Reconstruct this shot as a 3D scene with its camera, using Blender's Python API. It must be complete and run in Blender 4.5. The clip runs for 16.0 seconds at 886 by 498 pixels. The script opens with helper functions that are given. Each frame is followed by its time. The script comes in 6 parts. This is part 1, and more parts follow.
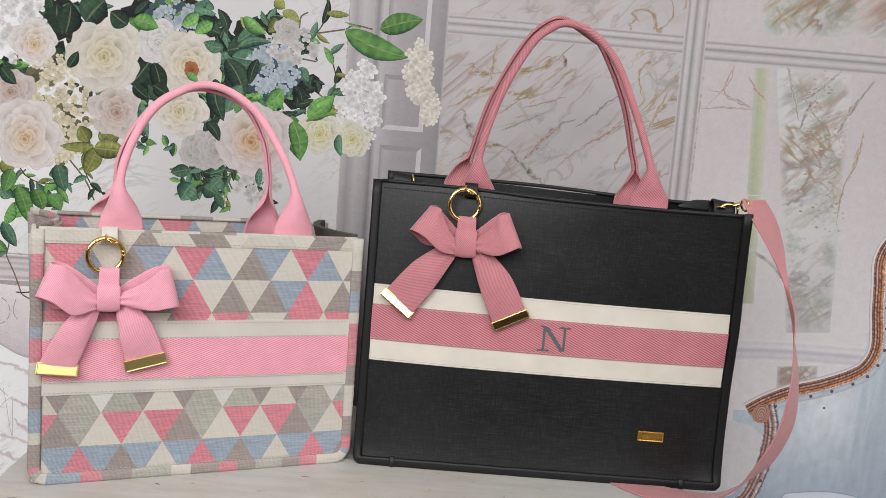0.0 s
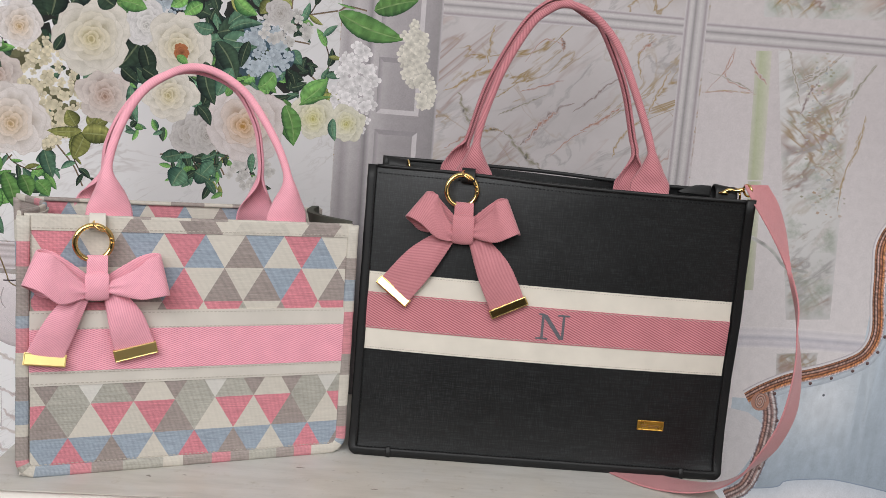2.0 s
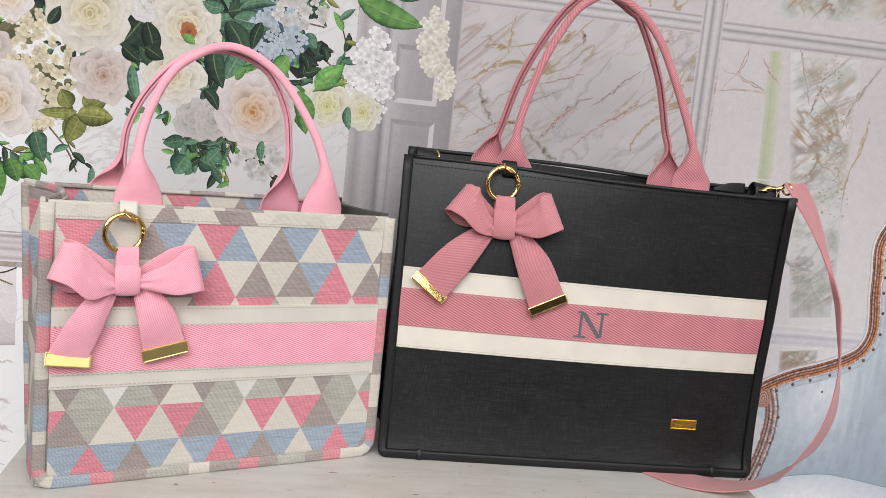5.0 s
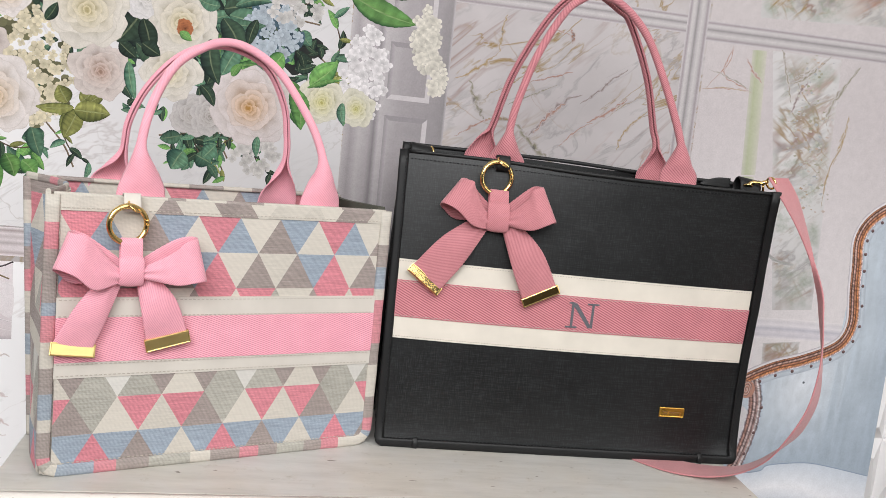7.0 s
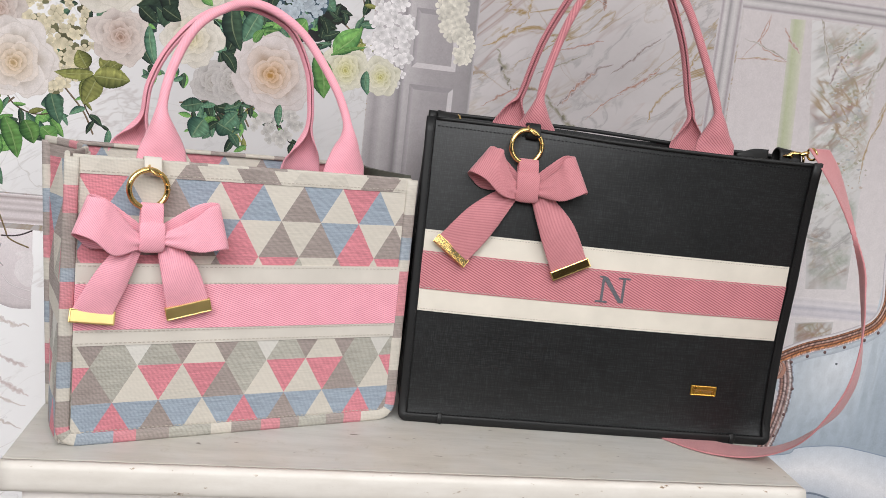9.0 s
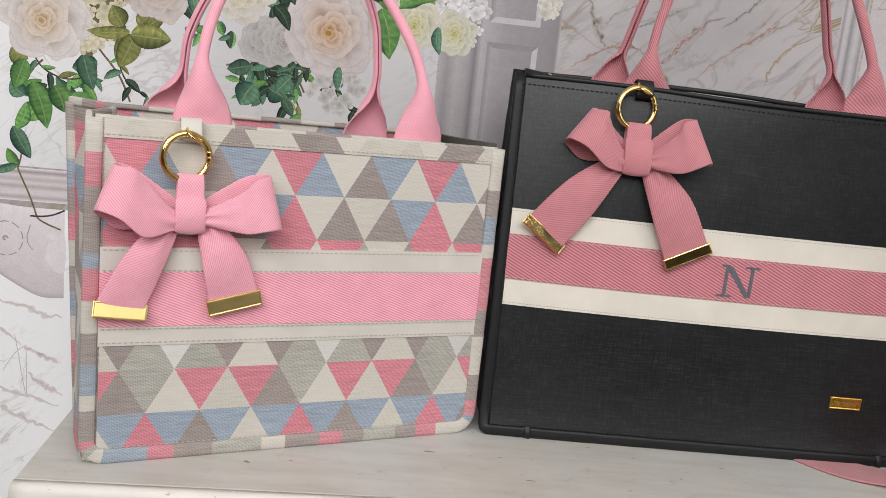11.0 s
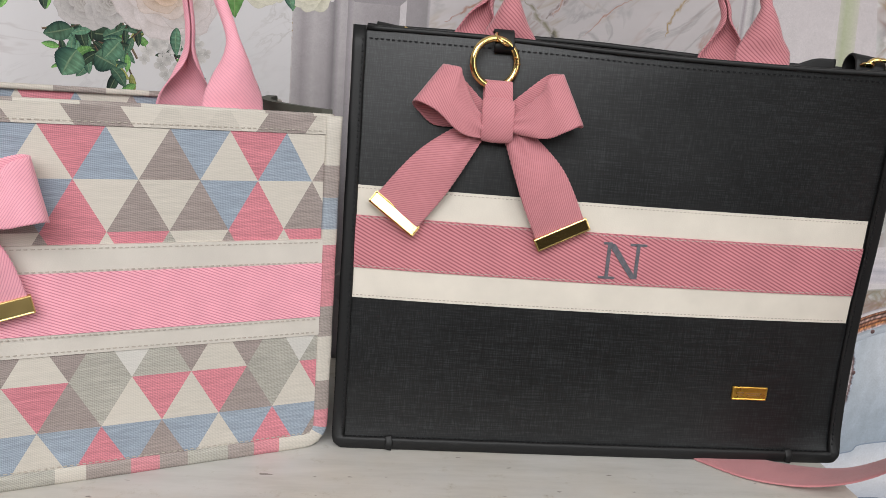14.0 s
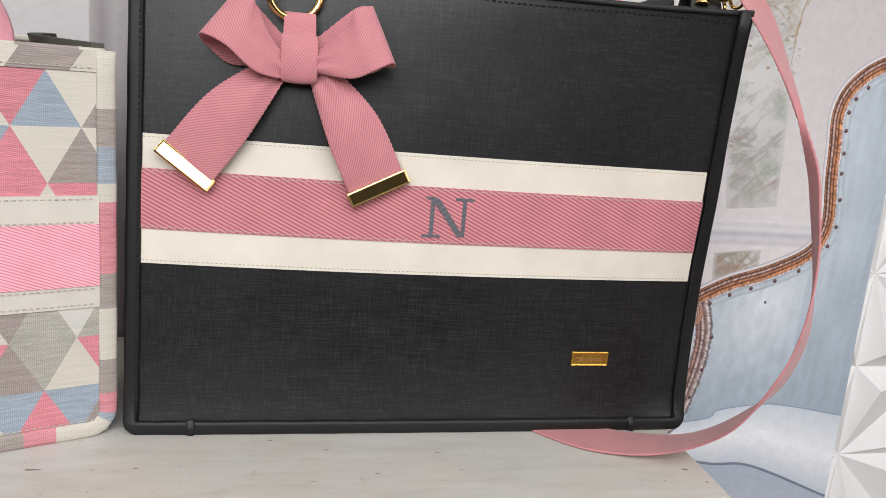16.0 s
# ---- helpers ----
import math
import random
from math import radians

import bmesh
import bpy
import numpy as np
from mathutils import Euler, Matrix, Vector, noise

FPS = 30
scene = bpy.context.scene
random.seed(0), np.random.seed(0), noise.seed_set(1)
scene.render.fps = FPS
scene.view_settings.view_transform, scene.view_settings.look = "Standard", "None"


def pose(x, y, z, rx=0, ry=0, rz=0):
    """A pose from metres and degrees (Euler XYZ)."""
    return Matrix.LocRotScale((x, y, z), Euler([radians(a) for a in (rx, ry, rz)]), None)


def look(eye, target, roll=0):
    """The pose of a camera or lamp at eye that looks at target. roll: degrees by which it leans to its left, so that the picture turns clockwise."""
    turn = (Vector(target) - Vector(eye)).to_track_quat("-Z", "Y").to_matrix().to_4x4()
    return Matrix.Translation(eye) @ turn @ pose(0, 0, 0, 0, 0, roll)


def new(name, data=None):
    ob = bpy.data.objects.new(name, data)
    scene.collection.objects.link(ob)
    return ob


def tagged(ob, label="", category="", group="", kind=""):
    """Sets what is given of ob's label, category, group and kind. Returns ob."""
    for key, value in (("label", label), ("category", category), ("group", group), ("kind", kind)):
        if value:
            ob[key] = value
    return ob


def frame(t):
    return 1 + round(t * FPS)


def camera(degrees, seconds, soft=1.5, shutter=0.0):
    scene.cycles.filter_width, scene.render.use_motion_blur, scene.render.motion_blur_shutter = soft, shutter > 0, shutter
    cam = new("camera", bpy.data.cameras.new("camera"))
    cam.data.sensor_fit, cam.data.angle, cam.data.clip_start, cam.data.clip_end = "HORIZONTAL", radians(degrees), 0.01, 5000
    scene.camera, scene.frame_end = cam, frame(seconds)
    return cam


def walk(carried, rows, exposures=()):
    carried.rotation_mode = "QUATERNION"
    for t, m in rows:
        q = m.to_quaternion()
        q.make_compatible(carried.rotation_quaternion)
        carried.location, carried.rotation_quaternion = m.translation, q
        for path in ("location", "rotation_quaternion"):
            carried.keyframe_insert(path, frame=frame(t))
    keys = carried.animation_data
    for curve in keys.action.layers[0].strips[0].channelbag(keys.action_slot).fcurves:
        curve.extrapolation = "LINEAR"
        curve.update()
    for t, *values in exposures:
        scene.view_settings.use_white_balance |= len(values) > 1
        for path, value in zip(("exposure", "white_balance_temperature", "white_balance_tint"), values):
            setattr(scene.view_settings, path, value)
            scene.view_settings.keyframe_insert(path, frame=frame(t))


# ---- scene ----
cam = camera(57.4, 16.0, soft=0.5)
METRES, EYE, TILT, LEAN, TURN = 0.62, 0.345, -7.0, -4.5, 0.0
ROWS = [
    (0.0, 0.0, 0.0, 0.0, 0.0, 0.0, -0.0),
    (0.5, 0.0016, 0.0106, -0.0052, 0.25, -0.33, 0.06),
    (1.0, -0.0035, 0.0133, -0.0039, 0.2, -0.46, 0.08),
    (1.5, -0.0053, 0.0274, 0.0018, -0.4, -1.07, 0.1),
    (2.0, -0.0051, 0.0281, 0.0017, -0.45, -1.02, 0.08),
    (2.5, -0.0215, 0.0311, -0.0056, -0.26, -1.3, -0.09),
    (3.0, -0.0714, 0.049, -0.0137, -0.59, -1.92, -0.37),
    (3.5, -0.1146, 0.0742, -0.0114, -1.87, -2.23, -0.65),
    (4.0, -0.1423, 0.0947, 0.0019, -3.66, -1.89, -0.74),
    (6.5, -0.2293, 0.0675, -0.0131, -6.98, -1.16, -0.54),
    (7.0, -0.217, 0.0605, -0.015, -7.21, -1.21, -0.59),
    (7.5, -0.2037, 0.0549, -0.0154, -7.25, -1.13, -0.5),
    (8.0, -0.2023, 0.0545, -0.0149, -7.27, -1.02, -0.49),
    (8.5, -0.2195, 0.08, -0.0236, -6.63, -2.27, -0.93),
    (9.0, -0.2279, 0.0993, -0.0363, -5.99, -2.42, -1.08),
    (9.5, -0.2523, 0.1448, -0.0411, -5.57, -2.44, -0.93),
    (12.0, -0.2626, 0.385, -0.0544, -0.65, -4.29, -0.87),
    (12.5, -0.2389, 0.4048, -0.0548, -0.37, -4.61, -0.65),
    (13.0, -0.1968, 0.4176, -0.0521, -1.03, -4.81, -0.23),
    (13.5, -0.1451, 0.4326, -0.0486, -2.52, -4.91, 0.26),
    (14.0, -0.1026, 0.457, -0.0506, -4.97, -5.18, 0.79),
    (14.5, -0.0523, 0.4838, -0.0517, -7.84, -5.56, 1.29),
    (15.0, -0.0189, 0.5108, -0.069, -9.95, -6.02, 1.47),
    (15.5, 0.0046, 0.5298, -0.0872, -11.14, -6.32, 1.35),
    (16.0, 0.012, 0.5377, -0.0904, -11.57, -6.43, 1.07),
]
walk(cam, [(t, pose(0, 0, EYE, TILT, LEAN, TURN) @ pose(METRES * x, METRES * y, METRES * z, 90 + pitch, roll, yaw)) for t, x, y, z, yaw, pitch, roll in ROWS],
     exposures=((0.0, -0.46), (2.5, -0.55), (4.0, -0.37), (6.5, -0.22), (9.5, -0.33), (12.0, -0.50), (13.5, -0.46), (16.0, -0.21)))

# ---- world and lights ----
world = bpy.data.worlds.new("room_air")
world.use_nodes = True
scene.world = world
world.node_tree.nodes["Background"].inputs[0].default_value = (0.95, 0.97, 1.0, 1)
world.node_tree.nodes["Background"].inputs[1].default_value = 0.25


def area_lamp(name, eye, target, wide, high, watts, colour):
    data = bpy.data.lights.new(name, "AREA")
    data.shape, data.size, data.size_y, data.energy, data.color = "RECTANGLE", wide, high, watts, colour
    ob = new(name, data)
    ob.matrix_world = look(eye, target)
    return ob


area_lamp("window_light", (-0.40, -1.0, 1.20), (0.05, 0.95, 0.08), 1.7, 1.1, 53, (0.985, 0.99, 1.0))
area_lamp("ceiling_light", (0.85, -0.75, 1.90), (0.15, 0.8, 0.1), 1.4, 1.0, 20, (1.0, 0.975, 0.95))
area_lamp("side_window_light", (1.45, -1.05, 0.75), (0.15, 0.85, 0.2), 0.9, 1.1, 11, (0.96, 0.985, 1.0))


# ---- materials ----
def material(name, rough=0.6, metal=0.0, colour=(0.5, 0.5, 0.5)):
    m = bpy.data.materials.new(name)
    m.use_nodes = True
    b = m.node_tree.nodes["Principled BSDF"]
    b.inputs["Base Color"].default_value = (*colour, 1)
    b.inputs["Roughness"].default_value = rough
    b.inputs["Metallic"].default_value = metal
    return m, m.node_tree, b


def add(nt, kind, **inputs):
    n = nt.nodes.new(kind)
    for k, v in inputs.items():
        n.inputs[k.replace("_", " ")].default_value = v
    return n


def ramp(nt, source, stops):
    n = nt.nodes.new("ShaderNodeValToRGB")
    while len(n.color_ramp.elements) < len(stops):
        n.color_ramp.elements.new(0.5)
    for e, (p, c) in zip(n.color_ramp.elements, stops):
        e.position, e.color = p, (*c, 1) if len(c) == 3 else c
    nt.links.new(source, n.inputs[0])
    return n.outputs[0]


def mix(nt, a, b, fac, blend="MIX"):
    n = nt.nodes.new("ShaderNodeMix")
    n.data_type, n.blend_type = "RGBA", blend
    for sock, v in ((n.inputs[0], fac), (n.inputs[6], a), (n.inputs[7], b)):
        if isinstance(v, bpy.types.NodeSocket):
            nt.links.new(v, sock)
        elif isinstance(v, tuple):
            sock.default_value = (*v, 1)
        else:
            sock.default_value = v
    return n.outputs[2]


def bump(nt, b, source, strength, distance):
    n = add(nt, "ShaderNodeBump", Strength=strength, Distance=distance)
    nt.links.new(source, n.inputs["Height"])
    nt.links.new(n.outputs[0], b.inputs["Normal"])


def coords(nt, which="Object", scale=(1, 1, 1), turn=(0, 0, 0)):
    c = nt.nodes.new("ShaderNodeTexCoord")
    m = nt.nodes.new("ShaderNodeMapping")
    m.inputs["Scale"].default_value = scale
    m.inputs["Rotation"].default_value = [radians(a) for a in turn]
    nt.links.new(c.outputs[which], m.inputs[0])
    return m.outputs[0]


def noise_tex(nt, vec, scale, detail=4, rough=0.55, distortion=0.0):
    n = add(nt, "ShaderNodeTexNoise", Scale=scale, Detail=detail, Roughness=rough, Distortion=distortion)
    nt.links.new(vec, n.inputs["Vector"])
    return n.outputs["Fac"]


def wave_tex(nt, vec, scale, distortion=0.0, axis="X"):
    n = add(nt, "ShaderNodeTexWave", Scale=scale, Distortion=distortion, Detail=1.0)
    n.bands_direction = axis
    nt.links.new(vec, n.inputs["Vector"])
    return n.outputs["Fac"]


def ink(nt):
    n = nt.nodes.new("ShaderNodeAttribute")
    n.attribute_name = "ink"
    return n.outputs["Color"]


def print_material():
    """Satin printed vinyl, its colours in the attribute 'ink'."""
    m, nt, b = material("printed_vinyl", 0.65)
    b.inputs["Specular IOR Level"].default_value = 0.2
    v = coords(nt)
    grain = ramp(nt, noise_tex(nt, v, 90, 5), [(0.25, (0.92, 0.92, 0.92)), (0.75, (1.03, 1.03, 1.03))])
    blot = ramp(nt, noise_tex(nt, v, 420, 3), [(0.3, (0.94, 0.94, 0.94)), (0.7, (1.03, 1.03, 1.03))])
    dots = ramp(nt, noise_tex(nt, v, 1500, 2), [(0.3, (0.90, 0.90, 0.90)), (0.7, (1.05, 1.05, 1.05))])
    warm = mix(nt, ink(nt), (1.035, 0.985, 0.98), 1.0, "MULTIPLY")
    c = mix(nt, mix(nt, mix(nt, warm, grain, 1.0, "MULTIPLY"), blot, 1.0, "MULTIPLY"), dots, 1.0, "MULTIPLY")
    nt.links.new(c, b.inputs["Base Color"])
    return m


def marble_material(name, base, strong, fade=False, pale=0.0, ground=(0.55, 0.53, 0.535)):
    """Printed marble: pale ground with broken, slanting veins of grey, rose and ochre."""
    m, nt, b = material(name, 0.65)
    b.inputs["Specular IOR Level"].default_value = 0.2
    v = coords(nt, scale=(1, 1, 1.25), turn=(0, 32, 0))
    stretch = nt.nodes.new("ShaderNodeMapping")
    stretch.inputs["Scale"].default_value = (0.42, 1, 1.25)
    nt.links.new(coords(nt, turn=(0, 36, 0)), stretch.inputs[0])
    vs = stretch.outputs[0]
    cross = nt.nodes.new("ShaderNodeMapping")
    cross.inputs["Scale"].default_value = (0.55, 1, 1.3)
    nt.links.new(coords(nt, turn=(0, -48, 0)), cross.inputs[0])
    col = ramp(nt, noise_tex(nt, v, 7, 5, 0.6), [(0.3, tuple((0.84 + 0.2 * pale) * x for x in base)), (0.62, base)])
    for scale, width, tint, amount, way, warp in ((5.0, 0.010, (0.26, 0.15, 0.12), 0.9, vs, 0.9), (9, 0.017, (0.34, 0.18, 0.13), 0.85, vs, 0.8), (14, 0.019, (0.28, 0.18, 0.05), 0.85, vs, 1.0), (7, 0.009, (0.30, 0.19, 0.08), 0.85, cross.outputs[0], 0.5), (23, 0.032, (0.31, 0.29, 0.29), 0.7, vs, 0.8)):
        n = noise_tex(nt, way, scale, 5, 0.55, warp)
        line = ramp(nt, n, [(0.5 - width * strong, (0, 0, 0)), (0.5, (1, 1, 1)), (0.5 + width * strong, (0, 0, 0))])
        gate = ramp(nt, noise_tex(nt, v, scale * 0.45, 3), [(0.50 - 0.05 * strong, (0, 0, 0)), (0.62, (1, 1, 1))])
        k = mix(nt, (0, 0, 0), line, gate, "MIX")
        k2 = mix(nt, (0, 0, 0), k, min(1.0, amount * (0.7 + 0.3 * strong)))
        sep = nt.nodes.new("ShaderNodeSeparateColor")
        nt.links.new(k2, sep.inputs[0])
        col = mix(nt, col, tuple(t + (0.72 * k - t) * pale for t, k in zip(tint, base)), sep.outputs[0])
    if strong > 1.5:
        green = ramp(nt, noise_tex(nt, v, 16, 5, 0.7), [(0.50 + 0.04 * pale, (0, 0, 0)), (0.64 + 0.10 * pale, (0.8, 0.8, 0.8))])
        s2 = nt.nodes.new("ShaderNodeSeparateColor")
        nt.links.new(green, s2.inputs[0])
        col = mix(nt, col, tuple(t + (0.78 * k - t) * pale for t, k in zip((0.22, 0.27, 0.19), base)), s2.outputs[0])
        rose = ramp(nt, noise_tex(nt, vs, 24, 5, 0.7), [(0.54 + 0.04 * pale, (0, 0, 0)), (0.64 + 0.06 * pale, (0.8, 0.8, 0.8))])
        s3 = nt.nodes.new("ShaderNodeSeparateColor")
        nt.links.new(rose, s3.inputs[0])
        col = mix(nt, col, tuple(t + (0.78 * k - t) * pale for t, k in zip((0.27, 0.18, 0.13), base)), s3.outputs[0])
    if fade:
        s4 = nt.nodes.new("ShaderNodeSeparateColor")
        nt.links.new(ink(nt), s4.inputs[0])
        col = mix(nt, ground, col, s4.outputs[0])
    nt.links.new(col, b.inputs["Base Color"])
    return m


def webbing_material(name, colour, dark, spacing, slant=28, gap=0.35, rough=0.75, relief=0.35):
    """Twill webbing with slanting ribs, in metres of its own UV."""
    m, nt, b = material(name, rough)
    v = coords(nt, "UV", turn=(0, 0, slant))
    rib = wave_tex(nt, v, 0.314 / spacing, 0.25, "Y")
    fine = wave_tex(nt, coords(nt, "UV", turn=(0, 0, slant - 90)), 0.314 / (spacing * 0.55), 0.3, "Y")
    soft = ramp(nt, noise_tex(nt, coords(nt, "UV"), 45, 4), [(0.3, (0.92, 0.92, 0.92)), (0.7, (1.05, 1.05, 1.05))])
    c = ramp(nt, rib, [(0.06, dark), (gap, colour), (1.0, tuple(min(1, 1.04 * x) for x in colour))])
    c = mix(nt, c, soft, 1.0, "MULTIPLY")
    nt.links.new(c, b.inputs["Base Color"])
    h = mix(nt, rib, fine, 0.3)
    bump(nt, b, h, relief, spacing * 0.16)
    b.inputs["Sheen Weight"].default_value = 0.25
    b.inputs["Sheen Roughness"].default_value = 0.5
    return m


def jacquard_material():
    """Woven cloth with its triangle colours in 'ink', thin weft streaks and a ribbed weave."""
    m, nt, b = material("jacquard_cloth", 0.72)
    streak = ramp(nt, noise_tex(nt, coords(nt, scale=(1, 1, 14)), 60, 4, 0.7), [(0.3, (0.70, 0.70, 0.70)), (0.7, (1.16, 1.16, 1.16))])
    weave = wave_tex(nt, coords(nt, turn=(0, 12, 0)), 0.314 / 0.0011, 0.6, "Z")
    weft = wave_tex(nt, coords(nt), 0.314 / 0.0010, 0.6, "X")
    thread = ramp(nt, mix(nt, weave, weft, 0.4), [(0.15, (0.72, 0.72, 0.72)), (0.7, (1.12, 1.12, 1.12))])
    grey = nt.nodes.new("ShaderNodeRGBToBW")
    nt.links.new(ink(nt), grey.inputs[0])
    amount = ramp(nt, grey.outputs[0], [(0.50, (0.85, 0.85, 0.85)), (0.58, (0.25, 0.25, 0.25))])
    c = mix(nt, mix(nt, ink(nt), streak, amount, "MULTIPLY"), thread, amount, "MULTIPLY")
    nt.links.new(c, b.inputs["Base Color"])
    bump(nt, b, mix(nt, weave, weft, 0.4), 0.20, 0.0003)
    return m


def black_cloth_material():
    """Black coated linen-look cloth."""
    m, nt, b = material("black_coated_linen", 0.46)
    b.inputs["Specular IOR Level"].default_value = 0.50
    across = noise_tex(nt, coords(nt, scale=(0.05, 0.05, 1)), 1500, 2, 0.5)
    down = noise_tex(nt, coords(nt, scale=(1, 1, 0.05)), 1500, 2, 0.5)
    both = mix(nt, across, down, 0.5)
    c = ramp(nt, both, [(0.34, (0.0032, 0.0032, 0.0033)), (0.50, (0.0078, 0.0082, 0.0086)), (0.66, (0.0235, 0.0255, 0.0268))])
    nt.links.new(c, b.inputs["Base Color"])
    r = ramp(nt, noise_tex(nt, coords(nt), 14, 3), [(0.3, (0.37, 0.37, 0.37)), (0.7, (0.46, 0.46, 0.46))])
    nt.links.new(r, b.inputs["Roughness"])
    bump(nt, b, both, 0.14, 0.0004)
    return m


def leather_material(name, colour, rough, size=900, depth=0.0002):
    m, nt, b = material(name, rough)
    b.inputs["Specular IOR Level"].default_value = 0.36
    v = coords(nt)
    tone = ramp(nt, noise_tex(nt, v, 30, 4), [(0.3, tuple(0.94 * x for x in colour)), (0.7, tuple(min(1, 1.06 * x) for x in colour))])
    nt.links.new(tone, b.inputs["Base Color"])
    bump(nt, b, noise_tex(nt, v, size, 3), 0.4, depth)
    return m


def gold_material(name, rough, colour=(0.83, 0.60, 0.24)):
    m, nt, b = material(name, rough, 1.0, colour)
    v = coords(nt)
    r = ramp(nt, noise_tex(nt, v, 160, 4), [(0.35, (rough, rough, rough)), (0.75, (rough + 0.1, rough + 0.1, rough + 0.1))])
    nt.links.new(r, b.inputs["Roughness"])
    bump(nt, b, noise_tex(nt, v, 220, 2), 0.05, 0.0004)
    return m


def painted_wood_material():
    """Greyish white paint on wood: brush marks, dirt and small dark scratches."""
    m, nt, b = material("worn_white_paint", 0.5)
    v = coords(nt, scale=(1, 5, 5))
    c = ramp(nt, noise_tex(nt, v, 14, 6, 0.65), [(0.28, (0.50, 0.485, 0.455)), (0.5, (0.57, 0.555, 0.525)), (0.75, (0.63, 0.615, 0.585))])
    dirt = ramp(nt, noise_tex(nt, coords(nt), 55, 6, 0.75), [(0.58, (1, 1, 1)), (0.66, (0.88, 0.86, 0.82)), (0.74, (0.48, 0.43, 0.37))])
    marks = ramp(nt, noise_tex(nt, coords(nt, scale=(1, 2.5, 1), turn=(0, 0, 35)), 60, 2, 0.4), [(0.725, (1, 1, 1)), (0.75, (0.34, 0.31, 0.28))])
    stain = ramp(nt, noise_tex(nt, coords(nt), 9, 5, 0.6), [(0.4, (1.0, 1.0, 1.0)), (0.62, (1.0, 0.965, 0.91))])
    c = mix(nt, mix(nt, mix(nt, c, stain, 1.0, "MULTIPLY"), dirt, 0.8, "MULTIPLY"), marks, 0.9, "MULTIPLY")
    nt.links.new(c, b.inputs["Base Color"])
    bump(nt, b, noise_tex(nt, v, 60, 4), 0.15, 0.0006)
    return m


def worn_trim_material():
    """Warm white paint on a rounded edge, rubbed through to brown wood in small chips."""
    m, nt, b = material("worn_cream_white_paint", 0.5)
    c = ramp(nt, noise_tex(nt, coords(nt, scale=(1, 3, 3)), 20, 5, 0.65), [(0.3, (0.70, 0.65, 0.59)), (0.7, (0.80, 0.755, 0.70))])
    chips = ramp(nt, noise_tex(nt, coords(nt, scale=(1, 2, 2)), 75, 5, 0.7), [(0.655, (1, 1, 1)), (0.685, (0.62, 0.52, 0.42)), (0.72, (0.26, 0.18, 0.12))])
    nt.links.new(mix(nt, c, chips, 1.0, "MULTIPLY"), b.inputs["Base Color"])
    bump(nt, b, noise_tex(nt, coords(nt), 90, 4), 0.25, 0.0007)
    return m


def plain_material(name, colour, rough, size=8, spread=0.07):
    m, nt, b = material(name, rough)
    v = coords(nt)
    c = ramp(nt, noise_tex(nt, v, size, 5), [(0.3, tuple((1 - spread) * x for x in colour)), (0.7, tuple(min(1, (1 + spread) * x) for x in colour))])
    nt.links.new(c, b.inputs["Base Color"])
    bump(nt, b, noise_tex(nt, v, size * 20, 3), 0.1, 0.0005)
    return m


PRINT = print_material()
MARBLE = marble_material("printed_marble", (0.515, 0.475, 0.478), 1.2)
MARBLE_WHITE = marble_material("printed_white_marble", (0.995, 0.980, 0.99), 0.6, True, 0.6, (0.44, 0.42, 0.425))
MARBLE_RICH = marble_material("printed_rich_marble", (0.55, 0.525, 0.505), 2.2, True)
MARBLE_SOFT = marble_material("printed_soft_marble", (0.605, 0.585, 0.58), 1.8, True, 0.22, (0.575, 0.55, 0.555))
JACQUARD = jacquard_material()
BLACK = black_cloth_material()
BLACK_EDGE = leather_material("black_leatherette", (0.0085, 0.0085, 0.0088), 0.50, 700, 0.0003)
BLACK_EDGE.node_tree.nodes["Principled BSDF"].inputs["Specular IOR Level"].default_value = 0.36
BLACK_THREAD = leather_material("black_thread", (0.007, 0.007, 0.008), 0.7)
CREAM = leather_material("cream_leatherette", (0.72, 0.665, 0.58), 0.5)
GREIGE = leather_material("greige_leatherette", (0.64, 0.595, 0.535), 0.5)
CREAM_THREAD = leather_material("cream_thread", (0.47, 0.42, 0.36), 0.7)
GREY_THREAD = webbing_material("grey_embroidery_thread", (0.13, 0.13, 0.15), (0.06, 0.06, 0.07), 0.0008, slant=4)
ROSE_WEB = webbing_material("dusty_rose_webbing", (0.62, 0.235, 0.265), (0.31, 0.078, 0.098), 0.0023, slant=64, gap=0.42)
ROSE_RIBBON = webbing_material("dusty_rose_ribbon", (0.59, 0.23, 0.255), (0.47, 0.16, 0.182), 0.0015, slant=52, relief=0.5)
PINK_WEB = webbing_material("baby_pink_webbing", (0.93, 0.43, 0.51), (0.64, 0.20, 0.28), 0.0018, slant=68, gap=0.40)
PINK_RIBBON = webbing_material("baby_pink_ribbon", (0.90, 0.41, 0.49), (0.76, 0.30, 0.385), 0.0015, slant=52, relief=0.5)
PINK_HANDLE = webbing_material("baby_pink_handle_webbing", (0.90, 0.40, 0.48), (0.83, 0.35, 0.43), 0.0018, slant=40, relief=0.3)
ROSE_HANDLE = webbing_material("dusty_rose_handle_webbing", (0.56, 0.215, 0.24), (0.36, 0.105, 0.125), 0.0021, slant=40, relief=0.5)
STRAP_WEB = webbing_material("dusty_strap_webbing", (0.55, 0.225, 0.235), (0.49, 0.185, 0.20), 0.0010, slant=52)
GOLD = gold_material("polished_gold_metal", 0.10)
GOLD_BRUSHED = gold_material("worn_gold_metal", 0.34, (0.80, 0.62, 0.26))
PLATE_GOLD = gold_material("orange_gold_metal", 0.26, (0.88, 0.52, 0.10))
